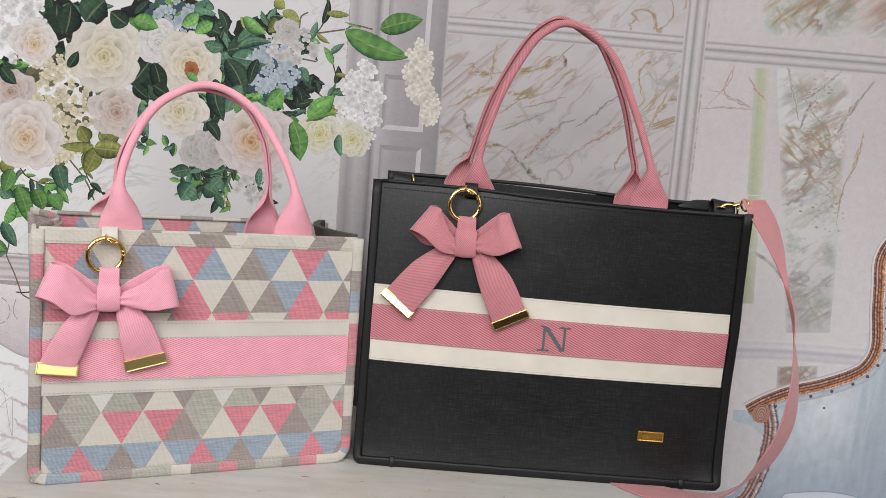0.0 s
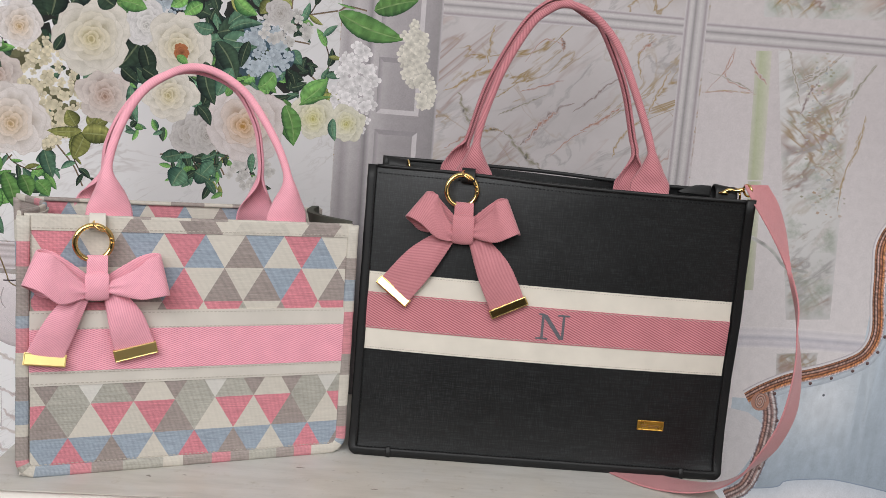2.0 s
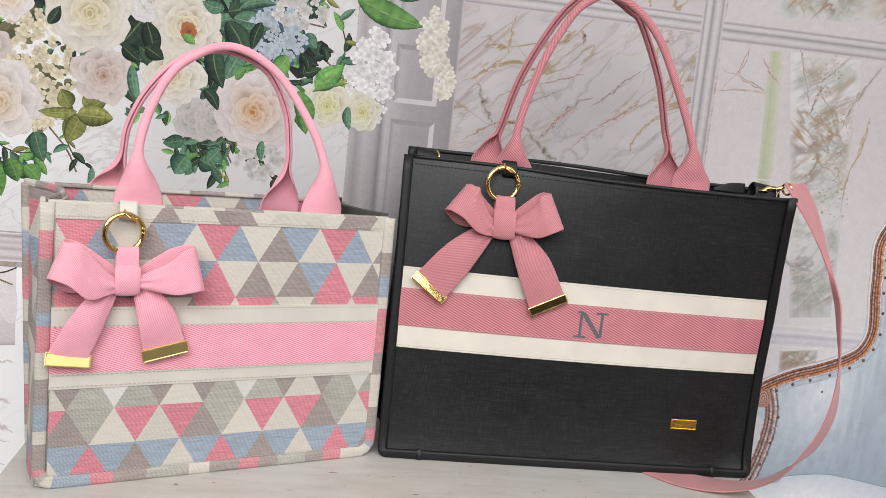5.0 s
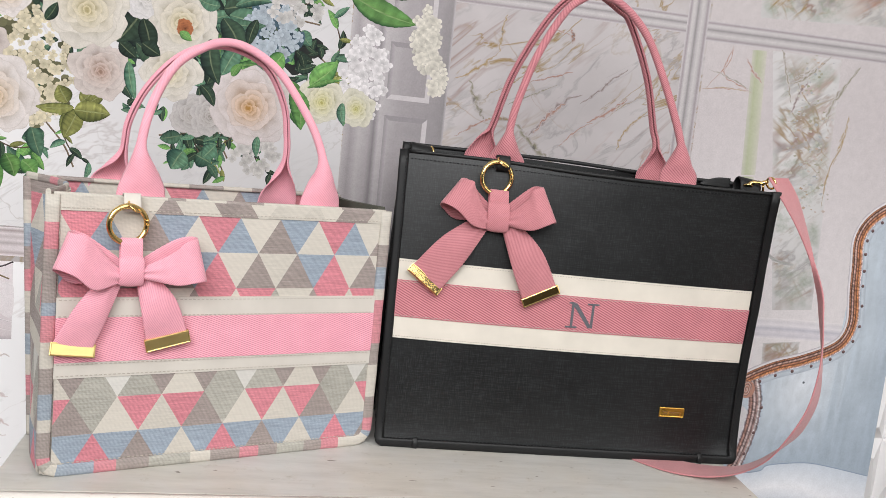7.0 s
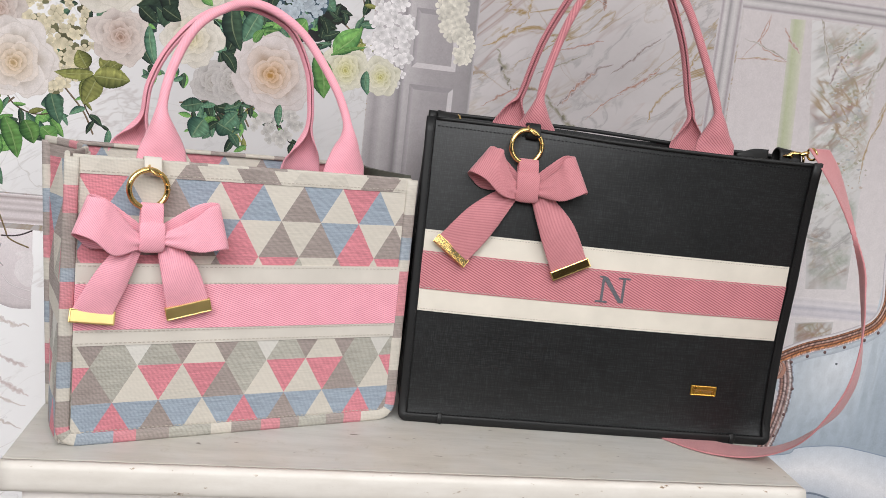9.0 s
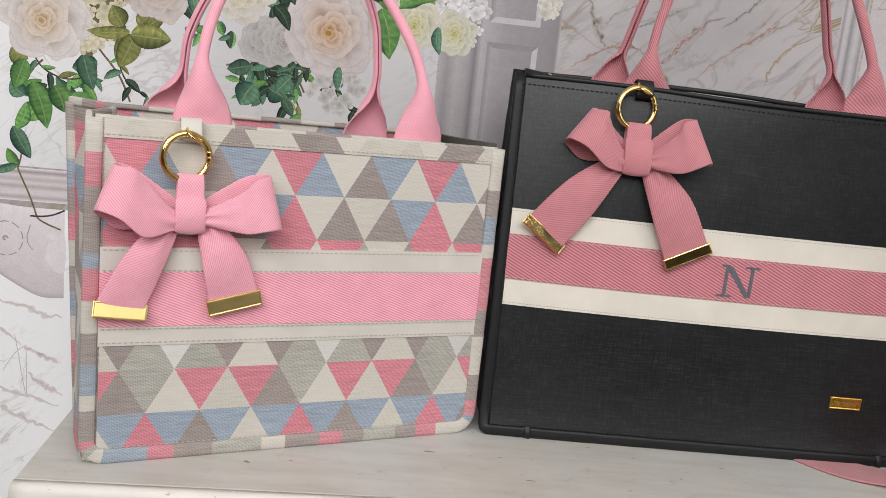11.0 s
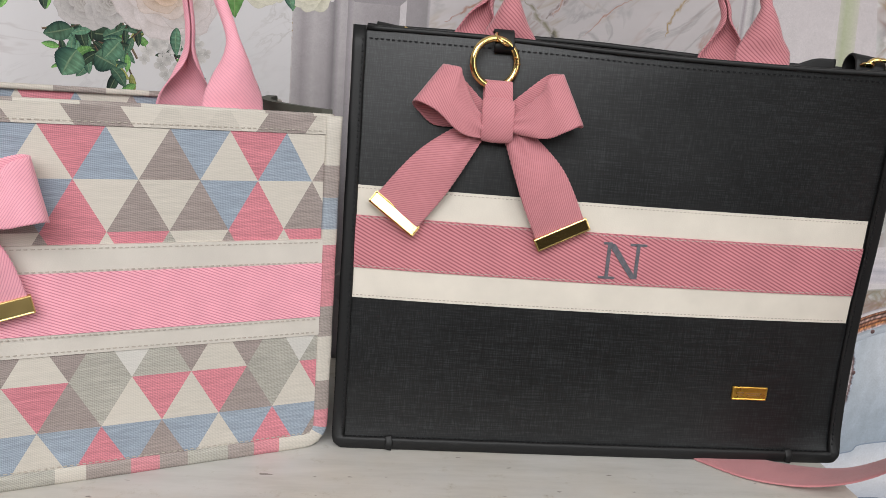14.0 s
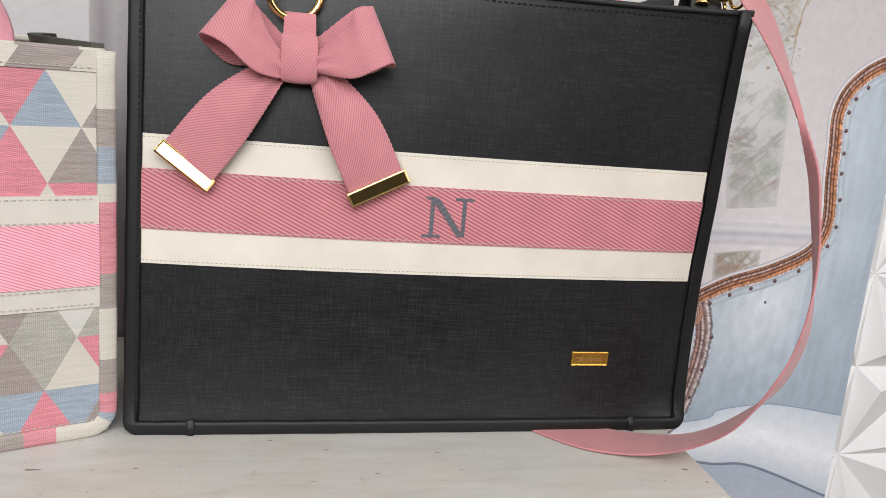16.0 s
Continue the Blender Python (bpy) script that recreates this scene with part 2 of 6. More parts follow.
ENGRAVED = plain_material("engraved_line", (0.24, 0.12, 0.03), 0.5, 60)
OLIVE_CLOTH = leather_material("dark_olive_cloth", (0.075, 0.075, 0.06), 0.7, 500, 0.0004)
WOOD = painted_wood_material()
TRIM_PAINT = worn_trim_material()
# Base raised: the stronger light on the table's front is put into this colour.
DRAWER = plain_material("white_drawer_paint", (0.90, 0.85, 0.815), 0.45, 10)
PANEL_WHITE = plain_material("white_wall_panel", (0.84, 0.82, 0.82), 0.55, 5, 0.03)
WALL_PAINT = plain_material("room_wall_paint", (0.46, 0.45, 0.44), 0.8, 3)
# Unseen wall: dark tone stands for the dim room in reflections, lowers fill.
WALL_DARK = plain_material("dim_room_wall", (0.10, 0.095, 0.09), 0.8, 3)
FLOOR_MAT = plain_material("room_floor", (0.20, 0.17, 0.15), 0.5, 6)
CEILING_MAT = plain_material("ceiling_paint", (0.72, 0.72, 0.71), 0.85, 3, 0.03)


# ---- mesh helpers ----
def part(name, bm, mat, parent=None, label=""):
    """Links a bmesh as one mesh object, under a thing or a part where one is given."""
    me = bpy.data.meshes.new(name)
    bm.to_mesh(me)
    bm.free()
    me.materials.append(mat)
    ob = new(name, me)
    ob.parent = parent
    if label:
        ob["label"] = label
    return ob


def smooth(ob):
    for p in ob.data.polygons:
        p.use_smooth = True
    return ob


def spline(points, n):
    """n + 1 points on a Catmull-Rom curve through points (tuples of any length)."""
    p = [np.array(q, float) for q in points]
    p = [2 * p[0] - p[1]] + p + [2 * p[-1] - p[-2]]
    out = []
    for i in range(n + 1):
        s = i / n * (len(p) - 3)
        k = min(int(s), len(p) - 4)
        f = s - k
        a, b, c, d = p[k:k + 4]
        out.append(0.5 * (2 * b + (c - a) * f + (2 * a - 5 * b + 4 * c - d) * f * f + (3 * b - a - 3 * c + d) * f ** 3))
    return out


def box(bm, lo, hi, bevel=0.0):
    r = bmesh.ops.create_cube(bm, size=1)
    c = [(a + b) / 2 for a, b in zip(lo, hi)]
    s = [b - a for a, b in zip(lo, hi)]
    for v in r["verts"]:
        v.co = Vector([c[i] + v.co[i] * s[i] for i in range(3)])
    if bevel:
        es = list({e for v in r["verts"] for e in v.link_edges})
        bmesh.ops.bevel(bm, geom=es, offset=bevel, segments=2, affect="EDGES", profile=0.6)
    return r


def sweep(rows, section, closed=False, caps=True):
    """A swept body. rows: (centre, across, out, half width, half thickness); section: points (a, b) in these units. UV in metres."""
    bm = bmesh.new()
    uv = bm.loops.layers.uv.new("UVMap")
    rings, dist, last = [], [], None
    for c, w, n, hw, ht, *cup in rows:
        c, w, n = Vector(c), Vector(w), Vector(n)
        dist.append(0 if last is None else dist[-1] + (c - last).length)
        last = c
        rings.append([bm.verts.new(c + w * (a * hw) + n * (b * ht + (cup[0] * (1 - a * a) + cup[1] * math.sin(7.0 * a) if cup else 0.0))) for a, b in section])
    k = len(section)
    for i in range(len(rings) - (0 if closed else 1)):
        j = (i + 1) % len(rings)
        d1 = dist[j] if j else dist[i] + 0.004
        for s in range(k):
            f = bm.faces.new((rings[i][s], rings[i][(s + 1) % k], rings[j][(s + 1) % k], rings[j][s]))
            f.smooth = True
            for loop, (q, dd, row) in zip(f.loops, ((s, dist[i], i), ((s + 1) % k, dist[i], i), ((s + 1) % k, d1, j), (s, d1, j))):
                loop[uv].uv = (section[q][0] * rows[row][3], dd)
    if caps and not closed:
        bm.faces.new(list(reversed(rings[0])))
        bm.faces.new(rings[-1])
    bmesh.ops.recalc_face_normals(bm, faces=bm.faces)
    return bm


FLAT = [(-1, -0.6), *((k / 10, -1) for k in (-9.4, -7, -4.5, -2, 0, 2, 4.5, 7, 9.4)), (1, -0.6), (1, 0.6), *((k / 10, 1) for k in (9.4, 7, 4.5, 2, 0, -2, -4.5, -7, -9.4)), (-1, 0.6)]
ROUND = [(math.cos(math.tau * i / 14), math.sin(math.tau * i / 14)) for i in range(14)]


def torus(bm, centre, axis, radius, thick, n=40, k=10, arc=1.0, start=0.0):
    """A ring, or a part of one, round an axis."""
    q = Vector(axis).to_track_quat("Z", "Y").to_matrix()
    rings = []
    count = n if arc >= 1 else n + 1
    for i in range(count):
        a = start + math.tau * arc * i / n
        d = q @ Vector((math.cos(a), math.sin(a), 0))
        up = q @ Vector((0, 0, 1))
        rings.append([bm.verts.new(Vector(centre) + d * (radius + thick * math.cos(math.tau * j / k)) + up * (thick * math.sin(math.tau * j / k))) for j in range(k)])
    for i in range(count if arc >= 1 else count - 1):
        for j in range(k):
            f = bm.faces.new((rings[i][j], rings[(i + 1) % count][j], rings[(i + 1) % count][(j + 1) % k], rings[i][(j + 1) % k]))
            f.smooth = True
    if arc < 1:
        bm.faces.new(list(reversed(rings[0])))
        bm.faces.new(rings[-1])


def stitches(paths, normal, length, gap, wide, high, mat, parent):
    """Rows of separate sewn stitches along straight or curved paths of points."""
    bm = bmesh.new()
    n = Vector(normal).normalized()
    for path in paths:
        pts = [Vector(p) for p in path]
        run = [0.0]
        for a, b in zip(pts, pts[1:]):
            run.append(run[-1] + (b - a).length)

        def at(s):
            return Vector([np.interp(s, run, [p[i] for p in pts]) for i in range(3)])

        s = gap / 2
        while s + length <= run[-1]:
            p, q = at(s), at(s + length * random.uniform(0.9, 1.05))
            d = (q - p).normalized()
            side = n.cross(d) * wide / 2
            mid = (p + q) / 2 + n * high
            vs = [bm.verts.new(x) for x in (p - side, q - side, q + side, p + side)]
            m1, m2 = bm.verts.new(mid - side - d * length * 0.25), bm.verts.new(mid + side - d * length * 0.25)
            m3, m4 = bm.verts.new(mid + side + d * length * 0.25), bm.verts.new(mid - side + d * length * 0.25)
            bm.faces.new((m1, m4, m3, m2))
            bm.faces.new((vs[0], vs[1], m4, m1))
            bm.faces.new((vs[2], vs[3], m2, m3))
            bm.faces.new((vs[1], vs[2], m3, m4))
            bm.faces.new((vs[3], vs[0], m1, m2))
            s += length + gap
    return tagged(part("stitching", bm, mat, parent), kind="stuff")


# ---- room ----
def wall_box(name, lo, hi, mat, label):
    bm = bmesh.new()
    box(bm, lo, hi)
    return tagged(part(name, bm, mat), label, "wall" if "wall" in name else name, kind="structure")


wall_box("floor", (-2.2, -2.0, -0.86), (2.2, 1.4, -0.80), FLOOR_MAT, "plain brownish floor under the table")
wall_box("ceiling", (-2.2, -2.0, 2.05), (2.2, 1.4, 2.11), CEILING_MAT, "plain white ceiling of the room")
wall_box("wall_north", (-2.2, 1.22, -0.80), (2.2, 1.32, 2.05), WALL_PAINT, "plain painted wall behind the photo backdrop")
wall_box("wall_south", (-2.2, -2.0, -0.80), (2.2, -1.9, 2.05), WALL_DARK, "unseen wall facing the table, darkened for reflections")
wall_box("wall_west", (-2.2, -1.9, -0.80), (-2.1, 1.22, 2.05), WALL_PAINT, "plain painted side wall of the room")
wall_box("wall_east", (2.1, -1.9, -0.80), (2.2, 1.22, 2.05), WALL_PAINT, "plain painted side wall of the room")


def relief_panel():
    """White wall panel with long-rayed stars between low pyramids."""
    bm = bmesh.new()
    step, x0, z0, base = 0.122, 0.634, -0.561, 1.168
    nx, nz = 5, 12
    at = {(i, j): bm.verts.new((x0 + step * i, base, z0 + step * j)) for i in range(nx + 1) for j in range(nz + 1)}
    for i in range(nx):
        for j in range(nz):
            ring = [at[i, j], at[i + 1, j], at[i + 1, j + 1], at[i, j + 1]]
            if (i + j) % 2:
                ring = ring[1:] + ring[:1]
            a, b, c, d = ring
            p, q = (bm.verts.new(k.co + (o.co - k.co) * 0.21 + Vector((0, -0.022, 0))) for k, o in ((b, d), (d, b)))
            for tri in ((a, b, p), (b, c, p), (a, p, c), (a, c, q), (c, d, q), (d, a, q)):
                bm.faces.new(tri)
    rim = bmesh.ops.extrude_edge_only(bm, edges=[e for e in bm.edges if e.is_boundary])
    for v in rim["geom"]:
        if isinstance(v, bmesh.types.BMVert):
            v.co.y = 1.215
    bmesh.ops.recalc_face_normals(bm, faces=bm.faces)
    return tagged(part("wall_panel", bm, PANEL_WHITE), "white wall panel with folded star-shaped relief", "wall panel", kind="structure")


relief_panel()

# ---- printed photo backdrop ----
SHEET = Matrix.Translation((0, 1.060, 0)) @ Matrix.Rotation(math.atan(0.06), 4, "Z")
bm = bmesh.new()
box(bm, (-1.35, 0.0, -0.78), (0.692, 0.0015, 1.05))
backdrop = tagged(part("backdrop", bm, MARBLE), "hanging photo backdrop printed with flowers, marble and an armchair", "backdrop", kind="structure")
backdrop.matrix_world = SHEET
LAID = {"box": np.zeros((0, 4)), "level": np.zeros(0, int)}


def printed(name, patches, mat=None):
    """One printed motif. patches, later ones on top: each one face (points, colours), or a list of such faces side by side; a colour for each point, in the sheet's x and z."""
    bm = bmesh.new()
    lay = bm.verts.layers.float_color.new("ink")
    for patch in patches:
        faces = [patch] if isinstance(patch, tuple) else patch
        every = np.array([p for pts, _ in faces for p in pts], float)
        lo, hi = every.min(0), every.max(0)
        b = LAID["box"]
        over = (b[:, 0] < hi[0]) & (b[:, 2] > lo[0]) & (b[:, 1] < hi[1]) & (b[:, 3] > lo[1])
        level = 1 + (LAID["level"][over].max() if over.any() else 0)
        LAID["box"], LAID["level"] = np.vstack((b, (*lo, *hi))), np.append(LAID["level"], level)
        for pts, cols in faces:
            vs = []
            for (x, z), c in zip(pts, cols):
                v = bm.verts.new((x, -0.0002 - 0.0000022 * level, z))
                v[lay] = (*c, 1)
                vs.append(v)
            bm.faces.new(vs)
    for f in bm.faces:
        f.normal_update()
        if f.normal.y > 0:
            f.normal_flip()
    return part(name, bm, mat or PRINT, backdrop)


def patch_grid(rows, colours):
    """Quads between rows of points; colours is a grid of the same shape."""
    out = []
    for i in range(len(rows) - 1):
        for j in range(len(rows[i]) - 1):
            q = ((i, j), (i, j + 1), (i + 1, j + 1), (i + 1, j))
            out.append(([rows[a][b] for a, b in q], [colours[a][b] for a, b in q]))
    return out


def shade(c, k):
    return tuple(min(1.0, max(0.0, k * x)) for x in c)


def blend(a, b, f):
    return tuple(x + (y - x) * f for x, y in zip(a, b))


def band(name, points, width, profile, n=40, ripple=0.0):
    """A printed band along a curve with a colour profile across it."""
    path = spline(points, n)
    rows, cols = [], []
    for i, p in enumerate(path):
        d = path[min(i + 1, n)] - path[max(i - 1, 0)]
        d = d / (np.linalg.norm(d) + 1e-9)
        side = np.array((-d[1], d[0]))
        w = width * (1 + 0.12 * ripple * random.uniform(-1, 1))
        k = len(profile) - 1
        rows.append([tuple(p + side * w * (j / k - 0.5)) for j in range(k + 1)])
        cols.append([shade(c, random.uniform(1 - ripple * 1.6, 1 + ripple * 1.6)) for c in profile])
    return printed(name, [patch_grid(rows, cols)])


LILAC = (0.41, 0.395, 0.41)
PALE = (0.55, 0.535, 0.55)
MID = (0.29, 0.28, 0.295)


def flat(pts, colour):
    return (list(pts), [colour] * len(pts))


def pilaster():
    """Grey door frame with sunk panels."""
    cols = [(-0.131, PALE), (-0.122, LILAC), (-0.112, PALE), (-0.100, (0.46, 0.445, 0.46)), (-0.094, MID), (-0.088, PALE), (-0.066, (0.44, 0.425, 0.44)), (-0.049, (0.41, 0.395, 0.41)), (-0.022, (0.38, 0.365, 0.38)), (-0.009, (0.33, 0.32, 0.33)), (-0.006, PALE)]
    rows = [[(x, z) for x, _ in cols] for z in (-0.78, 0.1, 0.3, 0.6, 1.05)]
    # Lower rows darkened: the shade between the bags is painted into these colours.
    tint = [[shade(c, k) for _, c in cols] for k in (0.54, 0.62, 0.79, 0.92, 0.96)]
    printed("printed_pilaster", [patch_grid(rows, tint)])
    for z0, z1 in ((0.455, 0.75), (0.365, 0.435), (0.08, 0.345), (-0.3, 0.06)):
        fr = []
        a, b, w = -0.082, -0.028, 0.006
        fr.append(([(a, z0), (b, z0), (b - w, z0 + w), (a + w, z0 + w)], [PALE] * 4))
        fr.append(([(a, z1), (b, z1), (b - w, z1 - w), (a + w, z1 - w)], [MID] * 4))
        fr.append(([(a, z0), (a, z1), (a + w, z1 - w), (a + w, z0 + w)], [MID, MID, LILAC, LILAC]))
        fr.append(([(b, z0), (b, z1), (b - w, z1 - w), (b - w, z0 + w)], [PALE] * 4))
        printed("printed_panel", fr)


def mouldings():
    prof = [(0.56, 0.545, 0.56), (0.33, 0.30, 0.32), (0.47, 0.46, 0.465), (0.54, 0.53, 0.535), (0.46, 0.45, 0.455), (0.29, 0.28, 0.29), (0.50, 0.49, 0.495), (0.55, 0.54, 0.545), (0.34, 0.31, 0.33), (0.56, 0.545, 0.56)]
    band("printed_moulding", [(-0.006, 0.504), (0.15, 0.505), (0.305, 0.505)], 0.024, prof, 6)
    band("printed_moulding", [(0.325, 0.500), (0.45, 0.501), (0.70, 0.502)], 0.026, prof, 6)
    band("printed_moulding", [(0.314, 1.0), (0.3165, 0.5), (0.317, 0.2), (0.317, -0.2)], 0.030, prof[::-1], 8)
    band("printed_moulding", [(0.40, 0.104), (0.5, 0.107), (0.66, 0.104)], 0.030, [(0.76, 0.745, 0.76), (0.60, 0.59, 0.64), (0.66, 0.65, 0.69), (0.52, 0.52, 0.58), (0.72, 0.71, 0.74), (0.64, 0.63, 0.66), (0.76, 0.745, 0.76)], 10)
    shadow, face, bright = (0.50, 0.44, 0.45), (0.72, 0.685, 0.705), (0.86, 0.835, 0.86)
    band("printed_moulding", [(-1.2, 0.150), (-0.6, 0.152), (-0.132, 0.154)], 0.034, [bright, shadow, face, face, (0.50, 0.46, 0.47), face, (0.55, 0.51, 0.52), face, (0.40, 0.35, 0.35), bright], 8)
    body = spline([(-0.5738, 0.1321), (-0.5417, 0.1292), (-0.5013, 0.1287)], 20)
    low = spline([(-0.5745, 0.0633), (-0.5529, 0.0493), (-0.5256, 0.0356), (-0.5007, 0.0352)], 20)
    rows = [[tuple(p + (q - p) * f) for p, q in zip(body, low)] for f in (0, 0.3, 0.7, 0.94, 1.0)]
    printed("printed_scroll", [patch_grid(rows, [[shade(c, 1 + 0.04 * noise.noise((i * 0.6, k, 0))) for i in range(21)] for k, c in enumerate((bright, (0.80, 0.765, 0.79), (0.76, 0.72, 0.745), (0.70, 0.66, 0.68), (0.52, 0.48, 0.50)))])])
    hole = spline([(-0.5201, 0.0769), (-0.518, 0.0898), (-0.5109, 0.0961), (-0.5202, 0.0999), (-0.5012, 0.1026), (-0.5009, 0.0639), (-0.5119, 0.0648), (-0.5201, 0.0769)], 30)
    printed("printed_scroll", [flat([tuple(p) for p in hole], (0.84, 0.82, 0.84))])
    band("printed_scroll", [(-0.5338, 0.0758), (-0.5256, 0.0649), (-0.5146, 0.0599), (-0.5009, 0.0564)], 0.0022, [(0.55, 0.51, 0.53), (0.86, 0.84, 0.86), (0.62, 0.58, 0.60)], 16)
    band("printed_scroll", [(-0.5743, 0.0794), (-0.5528, 0.0673), (-0.5338, 0.0584), (-0.5146, 0.0482), (-0.5008, 0.0452)], 0.0018, [(0.64, 0.60, 0.62), (0.84, 0.82, 0.84), (0.60, 0.56, 0.58)], 16)
    cx, cz, r = [(-0.5591, 0.0949)][0] + (0.0168,)
    for k in range(9):
        ring = [(cx + r * math.cos(k * 0.7 + d), cz + r * 1.06 * math.sin(k * 0.7 + d)) for d in (0, 0.17, 0.34, 0.5)]
        band("printed_scroll", ring, 0.0011, [(0.30, 0.27, 0.28), (0.45, 0.41, 0.42)], 8)
    band("printed_scroll", [(cx + 0.0022 * math.cos(a), cz + 0.0022 * math.sin(a)) for a in (0, 1.5, 3, 4.5)], 0.0022, [(0.36, 0.30, 0.32), (0.50, 0.45, 0.47)], 10)
    band("printed_scroll", [(-0.5348, 0.1112), (-0.538, 0.0984), (-0.5364, 0.09), (-0.5321, 0.0846)], 0.0012, [(0.36, 0.32, 0.33), (0.58, 0.54, 0.55)], 12)
    band("printed_twig", [(-0.5485, 0.1703), (-0.5438, 0.1586), (-0.5374, 0.1447), (-0.531, 0.1273), (-0.5278, 0.1186), (-0.5186, 0.1131), (-0.505, 0.108)], 0.0018, [(0.11, 0.07, 0.04), (0.30, 0.24, 0.12)], 20, 0.1)
    band("printed_twig", [(-0.5353, 0.1202), (-0.5229, 0.1207), (-0.5121, 0.1233), (-0.5013, 0.1287)], 0.0018, [(0.05, 0.04, 0.045), (0.10, 0.08, 0.08)], 14)
    for line in ([(-0.5494, -0.0078), (-0.545, -0.0316), (-0.5412, -0.0557), (-0.5368, -0.077)], [(-0.5368, -0.077), (-0.5373, -0.0432), (-0.5378, -0.0189)], [(-0.5378, -0.0189), (-0.5478, -0.0269), (-0.5545, -0.0371), (-0.5607, -0.0479)]):
        band("printed_pencil_line", line, 0.0007, [(0.50, 0.48, 0.49), (0.62, 0.60, 0.61)], 10)


def panel_patches():
    for x0, x1, z0, z1, sides in ((-1.35, -0.132, -0.78, 0.129, "t"), (-1.35, -0.132, 0.171, 0.36, "r"), (-1.35, -0.132, 0.3604, 1.05, "r")):
        nu, nv = 60, 16
        rows = [[(x0 + (x1 - x0) * u / nu, z0 + (z1 - z0) * v / nv) for u in range(nu + 1)] for v in range(nv + 1)]
        fade = [[min(1.0, 0.4 * (nv - v) if "t" in sides else 1.0) * (min(1.0, max(0.30, (-0.20 - x0 - (x1 - x0) * u / nu) / 0.50)) if "r" in sides else 1.0) * min(1.0, 0.5 * u if "l" in sides else 1.0) for u in range(nu + 1)] for v in range(nv + 1)]
        if z0 < -0.5:
            fade = [[1.0] * (nu + 1) for _ in range(nv + 1)]
        printed("printed_white_marble", [patch_grid(rows, [[(f, f, f) for f in row] for row in fade])], MARBLE_WHITE)
    tint = ((0.56, 0.535, 0.54), (0.545, 0.52, 0.525), (0.55, 0.525, 0.535), (0.63, 0.61, 0.62), (0.72, 0.705, 0.715), (0.74, 0.725, 0.74))
    rows = [[(0.334 + 0.358 * u / 12, z) for u in range(13)] for z in (1.05, 0.52, 0.40, 0.25, 0.10, -0.30)]
    printed("printed_white_panel", [patch_grid(rows, [[shade(c, 1 + 0.05 * noise.noise((0.9 * u, 2.0 * k, 4))) for u in range(13)] for k, c in enumerate(tint)])])
    for corners, mat in (
        ([(0.430, 0.486), (0.535, 0.486), (0.552, 0.137), (0.490, 0.133)], MARBLE_SOFT),
        ([(0.390, 0.70), (0.60, 0.70), (0.596, 0.537), (0.405, 0.526)], MARBLE_RICH),
        ([(0.484, 0.085), (0.542, 0.090), (0.542, 0.060), (0.487, 0.052)], MARBLE_SOFT),
    ):
        a, b, c, d = [np.array(p) for p in corners]
        nu, nv = 10, 14
        rows = [[tuple((a + (b - a) * u / nu) * (1 - v / nv) + (d + (c - d) * u / nu) * v / nv) for u in range(nu + 1)] for v in range(nv + 1)]
        fade = [[1.0 if 0 < u < nu and 0 < v < nv else random.uniform(0.0, 0.5) for u in range(nu + 1)] for v in range(nv + 1)]
        printed("printed_marble_patch", [patch_grid(rows, [[(f, f, f) for f in row] for row in fade])], mat)
    g = [(0.50, 0.51, 0.44), (0.42, 0.46, 0.32), (0.47, 0.50, 0.38), (0.54, 0.54, 0.48)]
    band("printed_green_column", [(0.411, 0.484), (0.4165, 0.40), (0.4215, 0.318)], 0.021, g, 8)
    band("printed_green_column", [(0.4215, 0.316), (0.426, 0.24), (0.430, 0.17)], 0.018, g, 8)
    band("printed_branch", [(0.42, 0.245), (0.455, 0.228), (0.48, 0.205), (0.512, 0.200)], 0.005, [(0.50, 0.50, 0.50), (0.36, 0.38, 0.36), (0.52, 0.5, 0.5)], 14, 0.2)


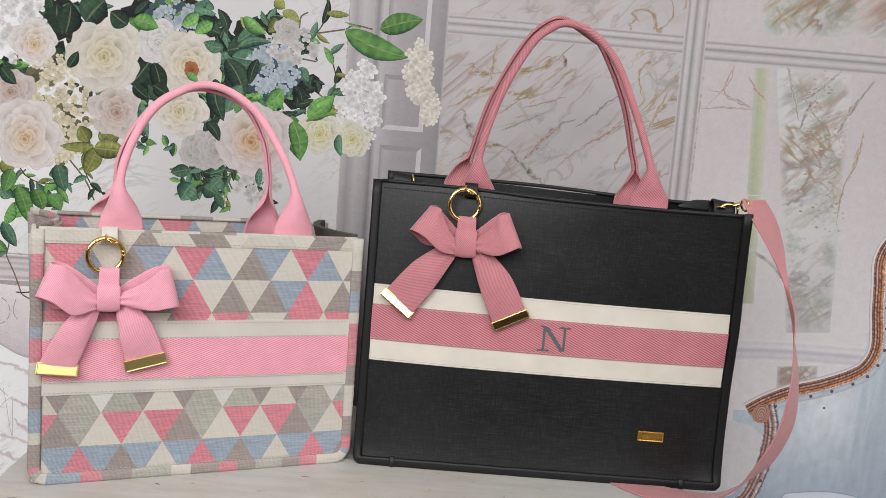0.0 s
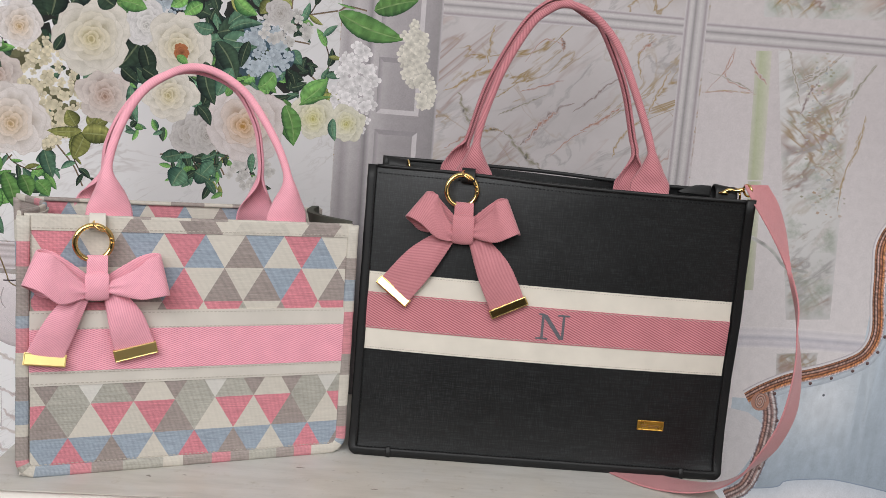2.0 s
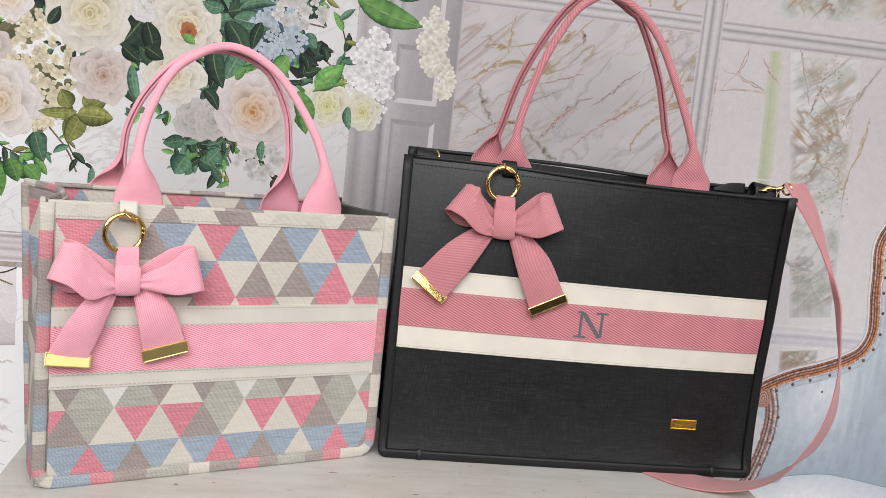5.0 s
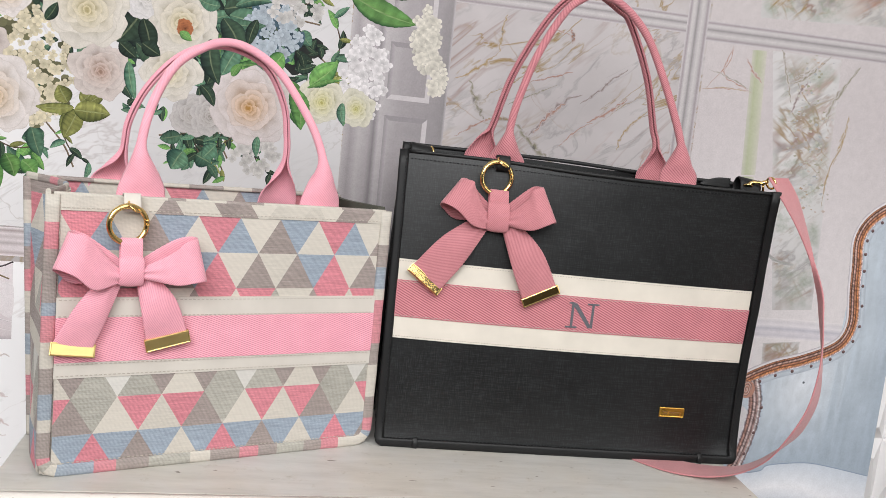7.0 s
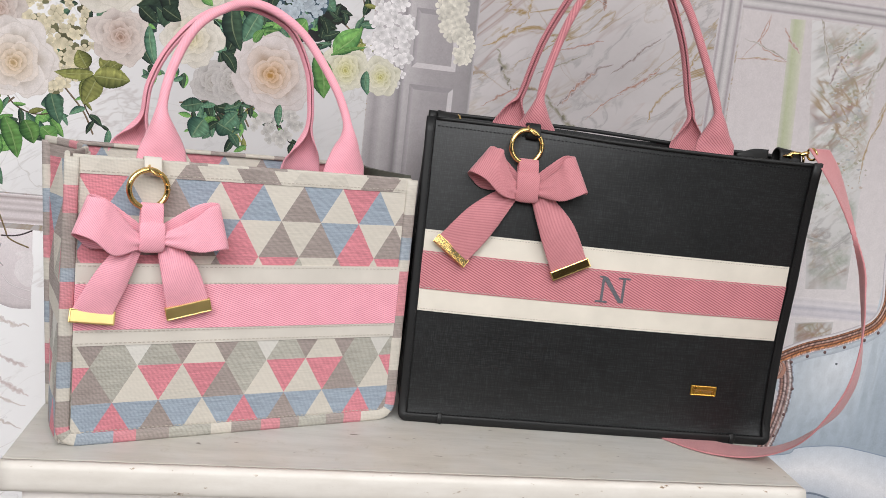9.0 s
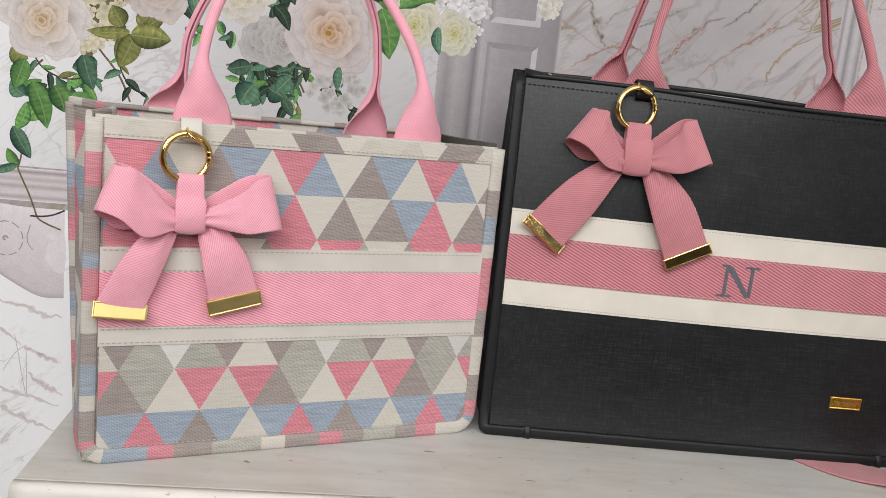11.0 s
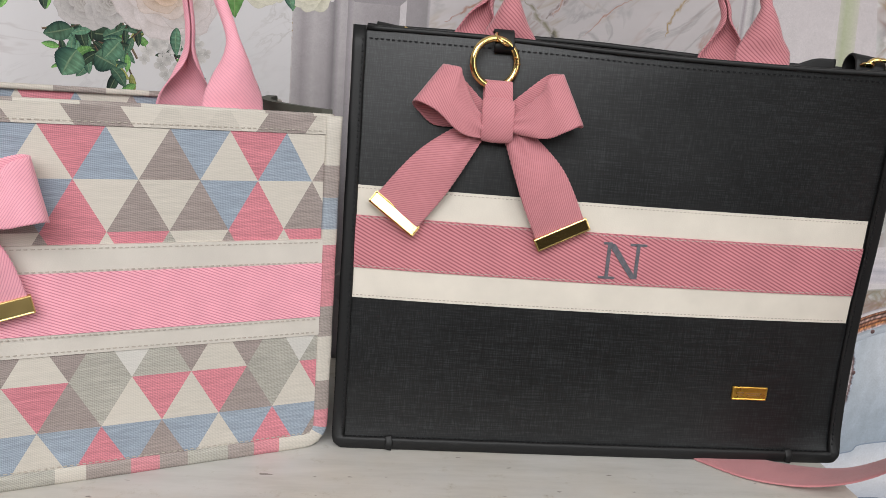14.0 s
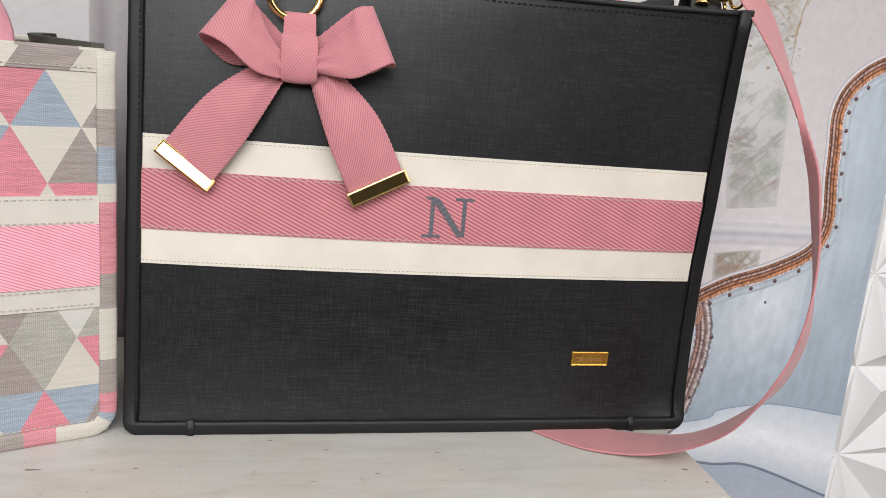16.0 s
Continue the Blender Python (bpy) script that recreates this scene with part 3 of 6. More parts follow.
def armchair_print():
    """Blue upholstered chair with a carved, gilded frame, as the sheet shows it."""
    frame_line = [(0.70, 0.305), (0.657, 0.295), (0.624, 0.272), (0.610, 0.243), (0.613, 0.206), (0.616, 0.171), (0.622, 0.125), (0.614, 0.097), (0.594, 0.080), (0.552, 0.063), (0.510, 0.051), (0.474, 0.035), (0.450, 0.020)]
    post = [(0.478, 0.030), (0.487, -0.002), (0.486, -0.038), (0.477, -0.078), (0.464, -0.108), (0.439, -0.124)]
    seat = [(0.420, -0.107), (0.475, -0.109), (0.511, -0.105), (0.524, -0.096), (0.579, -0.091), (0.618, -0.095), (0.692, -0.109)]
    skirt = [(0.420, -0.140), (0.517, -0.162), (0.579, -0.169), (0.692, -0.215)]
    blue, dark_blue, light_blue = (0.50, 0.585, 0.655), (0.34, 0.425, 0.51), (0.74, 0.80, 0.85)
    top = spline(frame_line, 40)
    low = spline(seat, 40)
    rows, cols = [], []
    for i in range(25):
        f = i / 24
        row, crow = [], []
        for j in range(91):
            x = 0.43 + (0.692 - 0.43) * j / 90
            zt = np.interp(x, sorted(p[0] for p in top[::-1]), [p[1] for p in sorted(top, key=lambda p: p[0])])
            zl = np.interp(x, [p[0] for p in low], [p[1] for p in low])
            row.append((x, zl + (zt - zl) * f))
            glow = math.exp(-((x - 0.56) / 0.05) ** 2 - ((f - 0.75) / 0.3) ** 2)
            tone = blend(blend(dark_blue, blue, min(1, 1.4 * f + 0.25)), light_blue, 0.75 * glow)
            crow.append(shade(blend(tone, dark_blue, 0.5 * max(0, (x - 0.655) / 0.05)), 1 + 0.13 * noise.noise((110 * x, 7 * f, 1)) + 0.06 * noise.noise((330 * x, 30 * f, 2))))
        rows.append(row)
        cols.append(crow)
    printed("printed_upholstery", [patch_grid(rows, cols)])
    sk = spline(skirt, 40)
    white = (0.86, 0.90, 0.94)
    rows = [[tuple(p) for p in low], [(a[0], (a[1] + b[1]) / 2) for a, b in zip(low, sk)], [tuple(p) for p in sk]]
    printed("printed_seat", [patch_grid(rows, [[(0.60, 0.68, 0.76)] * 41, [white] * 41, [(0.56, 0.63, 0.71)] * 41])])
    rows = [[tuple(p) for p in sk], [(p[0], -0.30) for p in sk], [(p[0], -0.78) for p in sk]]
    printed("printed_skirt", [patch_grid(rows, [[(0.42, 0.49, 0.58)] * 41, [(0.50, 0.55, 0.63)] * 41, [(0.5, 0.54, 0.6)] * 41])])
    band("printed_seam", skirt, 0.0030, [(0.16, 0.21, 0.28), (0.22, 0.27, 0.34)], 30)
    band("printed_seam", seat, 0.0022, [(0.22, 0.30, 0.40), (0.40, 0.48, 0.57)], 30)
    printed("printed_arm_gap", [flat([tuple(p) for p in spline([(0.455, 0.0), (0.478, -0.02), (0.470, -0.06), (0.445, -0.10), (0.42, -0.11)], 20)] + [(0.40, -0.10), (0.40, 0.01)], (0.64, 0.64, 0.66))])

    def offset(line, d, n=44):
        q = spline(line, n)
        out = []
        for i, p in enumerate(q):
            t = q[min(i + 1, n)] - q[max(i - 1, 0)]
            t = t / np.linalg.norm(t)
            out.append((p[0] - t[1] * d, p[1] + t[0] * d))
        return out

    inner = offset(frame_line, 0.0125)
    band("printed_piping", inner, 0.010, [(0.30, 0.37, 0.45), (0.55, 0.62, 0.68), (0.42, 0.49, 0.56)], 60, 0.05)
    gilt = [(0.07, 0.04, 0.035), (0.42, 0.20, 0.12), (0.05, 0.025, 0.02), (0.60, 0.42, 0.37), (0.08, 0.035, 0.03), (0.50, 0.24, 0.14), (0.12, 0.05, 0.04), (0.66, 0.30, 0.12), (0.46, 0.27, 0.22), (0.72, 0.66, 0.68)]
    band("printed_gilt_frame", frame_line, 0.0175, gilt, 260, 0.34)
    band("printed_frame_rim", offset(frame_line, -0.0102), 0.004, [(0.40, 0.38, 0.42), (0.72, 0.71, 0.74), (0.74, 0.73, 0.75)], 60)
    band("printed_gilt_post", post, 0.023, [(0.60, 0.62, 0.68), (0.14, 0.08, 0.08), (0.50, 0.30, 0.25), (0.10, 0.06, 0.06), (0.58, 0.48, 0.46), (0.15, 0.10, 0.10), (0.38, 0.26, 0.24), (0.62, 0.60, 0.60), (0.16, 0.10, 0.10), (0.45, 0.55, 0.65)], 110, 0.32)
    for cx, cz, r in ((0.470, 0.016, 0.013),):
        ring = [(cx + r * 0.6 * (1 - k / 44) * math.cos(k * 0.42), cz + r * 0.9 * (1 - k / 44) * math.sin(k * 0.42)) for k in range(40)]
        disc = [(cx + r * math.cos(math.tau * k / 20), cz + r * math.sin(math.tau * k / 20)) for k in range(20)]
        printed("printed_scroll", [flat(disc, (0.46, 0.25, 0.19))])
        band("printed_scroll", ring, 0.0022, [(0.11, 0.05, 0.04), (0.66, 0.50, 0.44)], 60)
    studs = [(p[0], p[1]) for p in spline(offset(frame_line[1:], 0.0125), 17)][1:-2] + [(0.498, -0.010), (0.492, -0.048), (0.482, -0.080), (0.470, -0.102)]
    for x, z in studs:
        r = 0.0025
        disc = [(x + r * math.cos(math.tau * k / 12), z + r * math.sin(math.tau * k / 12)) for k in range(12)]
        printed("printed_stud", [(disc, [shade((0.16, 0.10, 0.10), 0.6 + 0.9 * (k < 6)) for k in range(12)])])
    r = 0.002
    printed("printed_button", [flat([(0.559 + r * math.cos(k), 0.030 + r * math.sin(k)) for k in range(6)], (0.12, 0.14, 0.17))])


LEFT_VEINS = [
    ([(-0.5749, 0.0306), (-0.5393, 0.0228), (-0.52, 0.0153), (-0.5034, 0.0148)], 0.006, 2),
    ([(-0.5422, -0.0193), (-0.5227, -0.0287), (-0.5031, -0.0359)], 0.005, 3),
    ([(-0.5367, -0.0492), (-0.5199, -0.0616), (-0.5, -0.0726)], 0.006, 3),
    ([(-0.5759, -0.0655), (-0.548, -0.0722), (-0.5028, -0.0853)], 0.005, 2),
    ([(-0.5761, -0.0815), (-0.5425, -0.0992), (-0.5083, -0.1139)], 0.006, 2),
    ([(-0.5752, 0.0023), (-0.5587, -0.0055), (-0.5422, -0.0193)], 0.004, 3),
]
DOOR_VEINS = [
    ([(0.001, 0.398), (0.029, 0.415), (0.054, 0.437)], 0.006, 2),
    ([(0.054, 0.437), (0.056, 0.46), (0.059, 0.484)], 0.007, 2),
    ([(0.106, 0.338), (0.126, 0.362), (0.142, 0.38), (0.171, 0.4)], 0.009, 1),
    ([(0.111, 0.342), (0.130, 0.368), (0.150, 0.386)], 0.006, 3),
    ([(0.02, 0.398), (0.032, 0.375), (0.044, 0.352)], 0.010, 0),
    ([(0.082, 0.355), (0.101, 0.336), (0.12, 0.321), (0.142, 0.308)], 0.009, 0),
    ([(0.044, 0.352), (0.066, 0.356), (0.082, 0.355)], 0.006, 2),
    ([(0.169, 0.386), (0.192, 0.405), (0.211, 0.423), (0.23, 0.438)], 0.005, 1),
    ([(0.098, 0.406), (0.128, 0.416), (0.155, 0.425)], 0.004, 3),
]
FINE_VEINS = [
    ([(0.227, 0.332), (0.235, 0.357), (0.267, 0.39)], 0.005, 2),
    ([(0.267, 0.39), (0.278, 0.419), (0.292, 0.45)], 0.005, 2),
    ([(0.009, 0.329), (0.031, 0.344), (0.064, 0.361)], 0.004, 3),
    ([(0.182, 0.363), (0.208, 0.379), (0.234, 0.401)], 0.005, 3),
    ([(0.102, 0.444), (0.123, 0.473), (0.147, 0.47)], 0.003, 3),
    ([(0.146, 0.478), (0.149, 0.47), (0.151, 0.462)], 0.006, 3),
    ([(0.26, 0.484), (0.248, 0.463), (0.255, 0.434)], 0.005, 2),
    ([(0.144, 0.326), (0.169, 0.352), (0.189, 0.364)], 0.003, 3),
    ([(0.073, 0.375), (0.096, 0.387), (0.136, 0.407)], 0.004, 0),
    ([(0.247, 0.467), (0.26, 0.48), (0.267, 0.483)], 0.005, 3),
]
RIGHT_VEINS = [
    ([(0.565, 0.481), (0.533, 0.429), (0.528, 0.397)], 0.011, 0),
    ([(0.52, 0.492), (0.499, 0.469), (0.459, 0.451)], 0.007, 0),
    ([(0.444, 0.488), (0.452, 0.472), (0.456, 0.454)], 0.007, 0),
    ([(0.489, 0.452), (0.478, 0.432), (0.472, 0.408)], 0.01, 1),
    ([(0.561, 0.412), (0.556, 0.379), (0.548, 0.344)], 0.009, 2),
    ([(0.405, 0.43), (0.365, 0.447), (0.373, 0.484)], 0.006, 3),
    ([(0.405, 0.43), (0.371, 0.429), (0.332, 0.425)], 0.004, 3),
    ([(0.394, 0.471), (0.406, 0.455), (0.42, 0.443)], 0.007, 3),
]
PRINTED_BRANCHES = [
    ([(0.445, 0.488), (0.46, 0.445), (0.469, 0.42)], 0.007, 0),
    ([(0.46, 0.445), (0.485, 0.456), (0.516, 0.487)], 0.007, 0),
    ([(0.564, 0.479), (0.546, 0.449), (0.53, 0.422), (0.523, 0.399)], 0.010, 0),
    ([(0.56, 0.412), (0.557, 0.376), (0.543, 0.333), (0.54, 0.283)], 0.007, 2),
    ([(0.373, 0.485), (0.368, 0.461), (0.341, 0.427)], 0.004, 3),
    ([(0.408, 0.43), (0.368, 0.445), (0.341, 0.451)], 0.004, 0),
    ([(0.335, 0.425), (0.37, 0.43), (0.408, 0.428)], 0.003, 2),
]


def marble_veins():
    """Broken brown, slate, ochre and rust strokes across the printed marble."""
    for pts, w, c in LEFT_VEINS + DOOR_VEINS + FINE_VEINS + RIGHT_VEINS + PRINTED_BRANCHES:
        ground = (0.86, 0.845, 0.86) if pts[0][0] < -0.3 else (0.495, 0.475, 0.48) if pts[0][0] < 0.31 else (0.56, 0.54, 0.545)
        tint = ((0.24, 0.23, 0.16), (0.22, 0.17, 0.16), (0.34, 0.24, 0.09), (0.36, 0.18, 0.12))[c]
        w = 1.5 * w if pts[0][0] < 0.31 else w
        if pts[0][0] < -0.3:
            tint = blend(tint, ground, 0.62)
        path = [(p[0] + random.uniform(-1, 1) * w * 0.18, p[1] + random.uniform(-1, 1) * w * 0.18) for p in spline(pts, 16)]
        n = 40
        q = spline(path, n)
        rows, cols = [], []
        for i, p in enumerate(q):
            t = q[min(i + 1, n)] - q[max(i - 1, 0)]
            t = t / (np.linalg.norm(t) + 1e-9)
            side = np.array((-t[1], t[0]))
            k = w * (0.35 + 0.65 * abs(noise.noise((p[0] * 160, p[1] * 160, 3.0))) * 2) * math.sin(math.pi * (0.06 + 0.88 * i / n))
            rows.append([tuple(p + side * k * s) for s in (-0.5, -0.2, 0.05, 0.22, 0.5)])
            f = [min(1, max(0, 0.95 + 1.3 * noise.noise((p[0] * 300, p[1] * 300, s)))) for s in (1.0, 5.0, 9.0)]
            cols.append([ground] + [blend(ground, tint, x * y) for x, y in zip(f, (0.6, 1.0, 0.5))] + [ground])
        printed("printed_vein", [patch_grid(rows, cols)])
    dots = []
    for k in range(150):
        f = random.random()
        x, z = 0.490 + 0.030 * f + random.gauss(0, 0.016), 0.480 - 0.20 * f + random.gauss(0, 0.010)
        r, turn = random.uniform(0.0012, 0.0034), random.uniform(0, 3)
        tint = blend(random.choice(((0.25, 0.26, 0.16), (0.32, 0.36, 0.38), (0.36, 0.25, 0.15), (0.42, 0.44, 0.34))), (0.62, 0.60, 0.60), random.uniform(0.1, 0.6))
        dots.append(flat([(x + r * random.uniform(0.5, 1.3) * math.cos(turn + math.tau * q / 7), z + 0.6 * r * random.uniform(0.5, 1.3) * math.sin(turn + math.tau * q / 7)) for q in range(7)], tint))
    printed("printed_tree_leaves", dots)


ROSE_TONES = {
    "cream": ((0.76, 0.74, 0.67), (0.70, 0.61, 0.30)), "white": ((0.77, 0.77, 0.77), (0.68, 0.68, 0.64)), "pale": ((0.58, 0.57, 0.56), (0.46, 0.44, 0.40)),
    "blush": ((0.70, 0.645, 0.61), (0.52, 0.33, 0.24)), "peach": ((0.82, 0.79, 0.77), (0.76, 0.53, 0.25)), "lemon": ((0.74, 0.74, 0.62), (0.68, 0.66, 0.20)), "gold": ((0.72, 0.68, 0.675), (0.68, 0.36, 0.07)), "rust": ((0.46, 0.17, 0.07), (0.16, 0.05, 0.02)),
}


def petal(cx, cz, a, r0, r1, spread, tip, base, n=15):
    """A broad, softly waved petal round the direction a, from radius r0 to r1, shaded towards its foot."""
    rows, cols = [], []
    seed = random.uniform(0, 99)
    wob = [1 + 0.13 * noise.noise((seed, j * 0.42, 0.0)) for j in range(n)]
    point = random.uniform(0.0, 0.10)
    for i, f in enumerate((0.0, 0.45, 0.60, 0.74, 0.88, 0.97, 1.0)):
        row, crow = [], []
        for j in range(n):
            s = 2 * j / (n - 1) - 1
            edge = (1 - 0.34 * abs(s) ** 2.6 + point * (1 - abs(s))) * wob[j]
            r = r0 + (r1 - r0) * f * edge
            ang = a + s * spread * (0.6 + 0.4 * f)
            row.append((cx + r * math.cos(ang), cz + r * math.sin(ang)))
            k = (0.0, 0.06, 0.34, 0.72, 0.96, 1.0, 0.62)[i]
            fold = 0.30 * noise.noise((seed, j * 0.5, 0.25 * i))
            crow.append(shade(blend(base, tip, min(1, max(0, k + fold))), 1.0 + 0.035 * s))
        rows.append(row)
        cols.append(crow)
    return patch_grid(rows, cols)


def rose(x, z, r, tone):
    tip, heart = ROSE_TONES[tone]
    polys = []
    r = 0.84 * r
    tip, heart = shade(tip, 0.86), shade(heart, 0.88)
    rings = ((1.04, 6, 0.10), (0.84, 5, 0.08), (0.64, 5, 0.05), (0.47, 4, 0.03), (0.33, 3, 0.01), (0.21, 3, 0.0), (0.11, 2, 0.0))
    turn = random.uniform(0, 6)
    for k, (f, n, r0) in enumerate(rings):
        warm = k / (len(rings) - 1)
        cx, cz = x + r * 0.12 * warm * math.cos(turn), z - r * 0.10 * warm
        order = list(range(n))
        random.shuffle(order)
        for i in order:
            a = turn + k * 0.62 + math.tau * i / n + random.uniform(-0.25, 0.25)
            w = random.uniform(0.90, 1.06)
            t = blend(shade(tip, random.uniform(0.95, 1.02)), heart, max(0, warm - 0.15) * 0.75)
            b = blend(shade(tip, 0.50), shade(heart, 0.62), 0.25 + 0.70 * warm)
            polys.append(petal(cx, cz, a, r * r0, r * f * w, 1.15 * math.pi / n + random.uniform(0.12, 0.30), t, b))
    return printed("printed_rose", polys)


def flower_cluster(x, z, rx, rz, n, tone):
    tips = {"cream": (0.72, 0.67, 0.49), "white": (0.77, 0.77, 0.78), "ivory": (0.72, 0.71, 0.63), "blue": (0.44, 0.52, 0.58), "pale": (0.60, 0.60, 0.58)}[tone]
    polys = []
    if tone in ("cream", "blue"):
        n = int(n * 1.3)
        for i in range(n // 2):
            a, q = random.uniform(0, math.tau), math.sqrt(random.random())
            px, pz, s = x + rx * q * math.cos(a), z + rz * q * math.sin(a), random.uniform(0.004, 0.008)
            tint = shade((0.13, 0.13, 0.07) if tone == "cream" else (0.05, 0.09, 0.12), random.uniform(0.6, 1.3))
            polys.append(flat([(px + s * math.cos(math.tau * k / 7) * random.uniform(0.7, 1.2), pz + s * math.sin(math.tau * k / 7) * random.uniform(0.7, 1.2)) for k in range(7)], tint))
    for i in range(n):
        a, q = random.uniform(0, math.tau), random.random() ** 0.55
        px, pz = x + rx * q * math.cos(a), z + rz * q * math.sin(a)
        s = random.uniform(0.0042, 0.0074)
        turn = random.uniform(0, 2)
        k = random.uniform(0.80, 1.06)
        floret = []
        for j in range(4):
            b = turn + j * math.pi / 2
            pts = [(px + s * 0.1 * math.cos(b + 2), pz + s * 0.1 * math.sin(b + 2))] + [(px + s * math.cos(b + o) * l, pz + s * math.sin(b + o) * l) for o, l in ((-0.7, 0.75), (-0.35, 1.0), (0.0, 1.08), (0.35, 1.0), (0.7, 0.75))]
            floret.append((pts, [shade(tips, 0.66 * k)] + [shade(tips, k * w) for w in (0.9, 1.0, 1.02, 1.0, 0.88)]))
        polys.append(floret)
    return printed("printed_flower_cluster", polys)


def leaf(x0, z0, x1, z1, wide, tone):
    """A printed leaf from its base to its tip, with midrib, side veins and a toothed edge."""
    light, dark = {"green": ((0.15, 0.33, 0.09), (0.022, 0.095, 0.034)), "olive": ((0.27, 0.29, 0.09), (0.065, 0.085, 0.022)), "dark": ((0.030, 0.060, 0.036), (0.004, 0.010, 0.012)), "teal": ((0.10, 0.21, 0.13), (0.012, 0.050, 0.042))}[tone]
    glow = random.uniform(0.75, 1.45)
    light, dark = shade(light, glow), shade(dark, glow)
    a, b = np.array((x0, z0)), np.array((x1, z1))
    d = b - a
    length = np.linalg.norm(d)
    d = d / length
    side = np.array((-d[1], d[0]))
    bend = random.uniform(-0.10, 0.10) * length
    n = 22
    fold = random.uniform(-0.25, 0.25)
    rows, cols = [], []
    for i in range(n + 1):
        f = i / n
        w = wide / 2 * 2.15 * f ** 0.70 * (1 - f) ** 0.95 * (1 + 0.022 * (-1) ** i) + 0.0001
        c = a + d * length * f + side * bend * math.sin(math.pi * f)
        rows.append([tuple(c + side * w * s) for s in (-1, -0.6, -0.10, -0.035, 0.035, 0.10, 0.6, 1)])
        vein = 1.16 if i % 4 == 0 else random.uniform(0.82, 1.10)
        rib = blend(light, (0.45, 0.52, 0.30), 0.24)
        cols.append([shade(dark, 0.7 * vein), shade(blend(dark, light, 0.45 - fold), vein), shade(blend(dark, light, 0.65), vein), rib, shade(rib, 0.8), shade(light, 0.8 * vein), shade(blend(light, dark, 0.1 - fold), vein * 1.15), shade(blend(light, dark, 0.5), vein)])
    spot = random.uniform(0, 50)
    cols = [[shade(c, 1 + 0.55 * noise.noise((spot + 0.5 * i, 1.1 * k, 0.0))) for k, c in enumerate(row)] for i, row in enumerate(cols)]
    return printed("printed_leaf", [patch_grid(rows, cols)])


ROSES = [
    (-0.309, 0.321, 0.031, 'pale'),
    (-0.543, 0.376, 0.031, 'blush'),
    (-0.517, 0.437, 0.033, 'peach'),
    (-0.16, 0.354, 0.034, 'lemon'),
    (-0.117, 0.35, 0.025, 'lemon'),
    (-0.366, 0.45, 0.033, 'white'),
    (-0.291, 0.322, 0.027, 'pale'),
    (-0.416, 0.362, 0.038, 'blush'),
    (-0.327, 0.428, 0.046, 'cream'),
    (-0.337, 0.369, 0.038, 'cream'),
    (-0.431, 0.431, 0.055, 'cream'),
    (-0.525, 0.321, 0.052, 'peach'),
    (-0.242, 0.34, 0.056, 'gold'),
    (-0.207, 0.478, 0.019, 'pale'),
    (-0.325, 0.420, 0.011, 'rust'),
]
CLUSTERS = [
    (-0.488, 0.36, 0.046, 0.067, 95, 'cream'),
    (-0.534, 0.456, 0.037, 0.044, 60, 'white'),
    (-0.225, 0.427, 0.034, 0.037, 70, 'blue'),
    (-0.11, 0.391, 0.027, 0.056, 120, 'white'),
    (-0.039, 0.443, 0.015, 0.040, 80, 'ivory'),
    (-0.022, 0.397, 0.011, 0.022, 34, 'ivory'),
    (-0.236, 0.283, 0.03, 0.027, 36, 'pale'),
    (-0.199, 0.461, 0.03, 0.022, 26, 'pale'),
    (-0.354, 0.482, 0.033, 0.022, 26, 'blue'),
]
LEAVES_GREEN = [
    (-0.092, 0.49, -0.038, 0.507, 0.03),
    (-0.136, 0.484, -0.052, 0.458, 0.034),
    (-0.176, 0.371, -0.145, 0.402, 0.027),
    (-0.197, 0.373, -0.182, 0.316, 0.03),
    (-0.135, 0.354, -0.132, 0.326, 0.013),
    (-0.398, 0.472, -0.367, 0.468, 0.03),
    (-0.371, 0.484, -0.33, 0.498, 0.022),
    (-0.354, 0.5, -0.333, 0.477, 0.022),
    (-0.263, 0.49, -0.234, 0.472, 0.019),
    (-0.115, 0.49, -0.137, 0.495, 0.003),
    (-0.542, 0.278, -0.552, 0.248, 0.022),
    (-0.535, 0.257, -0.52, 0.211, 0.024),
    (-0.514, 0.255, -0.503, 0.229, 0.025),
    (-0.496, 0.249, -0.48, 0.231, 0.022),
]
LEAVES_OLIVE = [
    (-0.446, 0.31, -0.484, 0.312, 0.015),
    (-0.451, 0.32, -0.46, 0.337, 0.024),
    (-0.437, 0.313, -0.452, 0.279, 0.027),
    (-0.442, 0.312, -0.402, 0.311, 0.03),
    (-0.435, 0.322, -0.418, 0.343, 0.022),
    (-0.226, 0.514, -0.212, 0.505, 0.016),
    (-0.221, 0.491, -0.231, 0.474, 0.018),
    (-0.215, 0.502, -0.193, 0.486, 0.016),
    (-0.425, 0.322, -0.41, 0.331, 0.016),
    (-0.249, 0.474, -0.267, 0.49, 0.013),
    (-0.556, 0.287, -0.539, 0.278, 0.022),
]
LEAVES_DARK = [
    (-0.483, 0.45, -0.491, 0.487, 0.044),
    (-0.456, 0.467, -0.433, 0.496, 0.044),
    (-0.394, 0.437, -0.364, 0.384, 0.044),
    (-0.373, 0.432, -0.399, 0.395, 0.034),
    (-0.282, 0.447, -0.233, 0.451, 0.037),
    (-0.278, 0.426, -0.248, 0.397, 0.044),
    (-0.287, 0.39, -0.296, 0.358, 0.03),
    (-0.35, 0.385, -0.378, 0.397, 0.03),
    (-0.315, 0.479, -0.29, 0.467, 0.027),
    (-0.301, 0.47, -0.319, 0.486, 0.025),
    (-0.554, 0.41, -0.543, 0.383, 0.027),
    (-0.496, 0.429, -0.483, 0.419, 0.022),
]
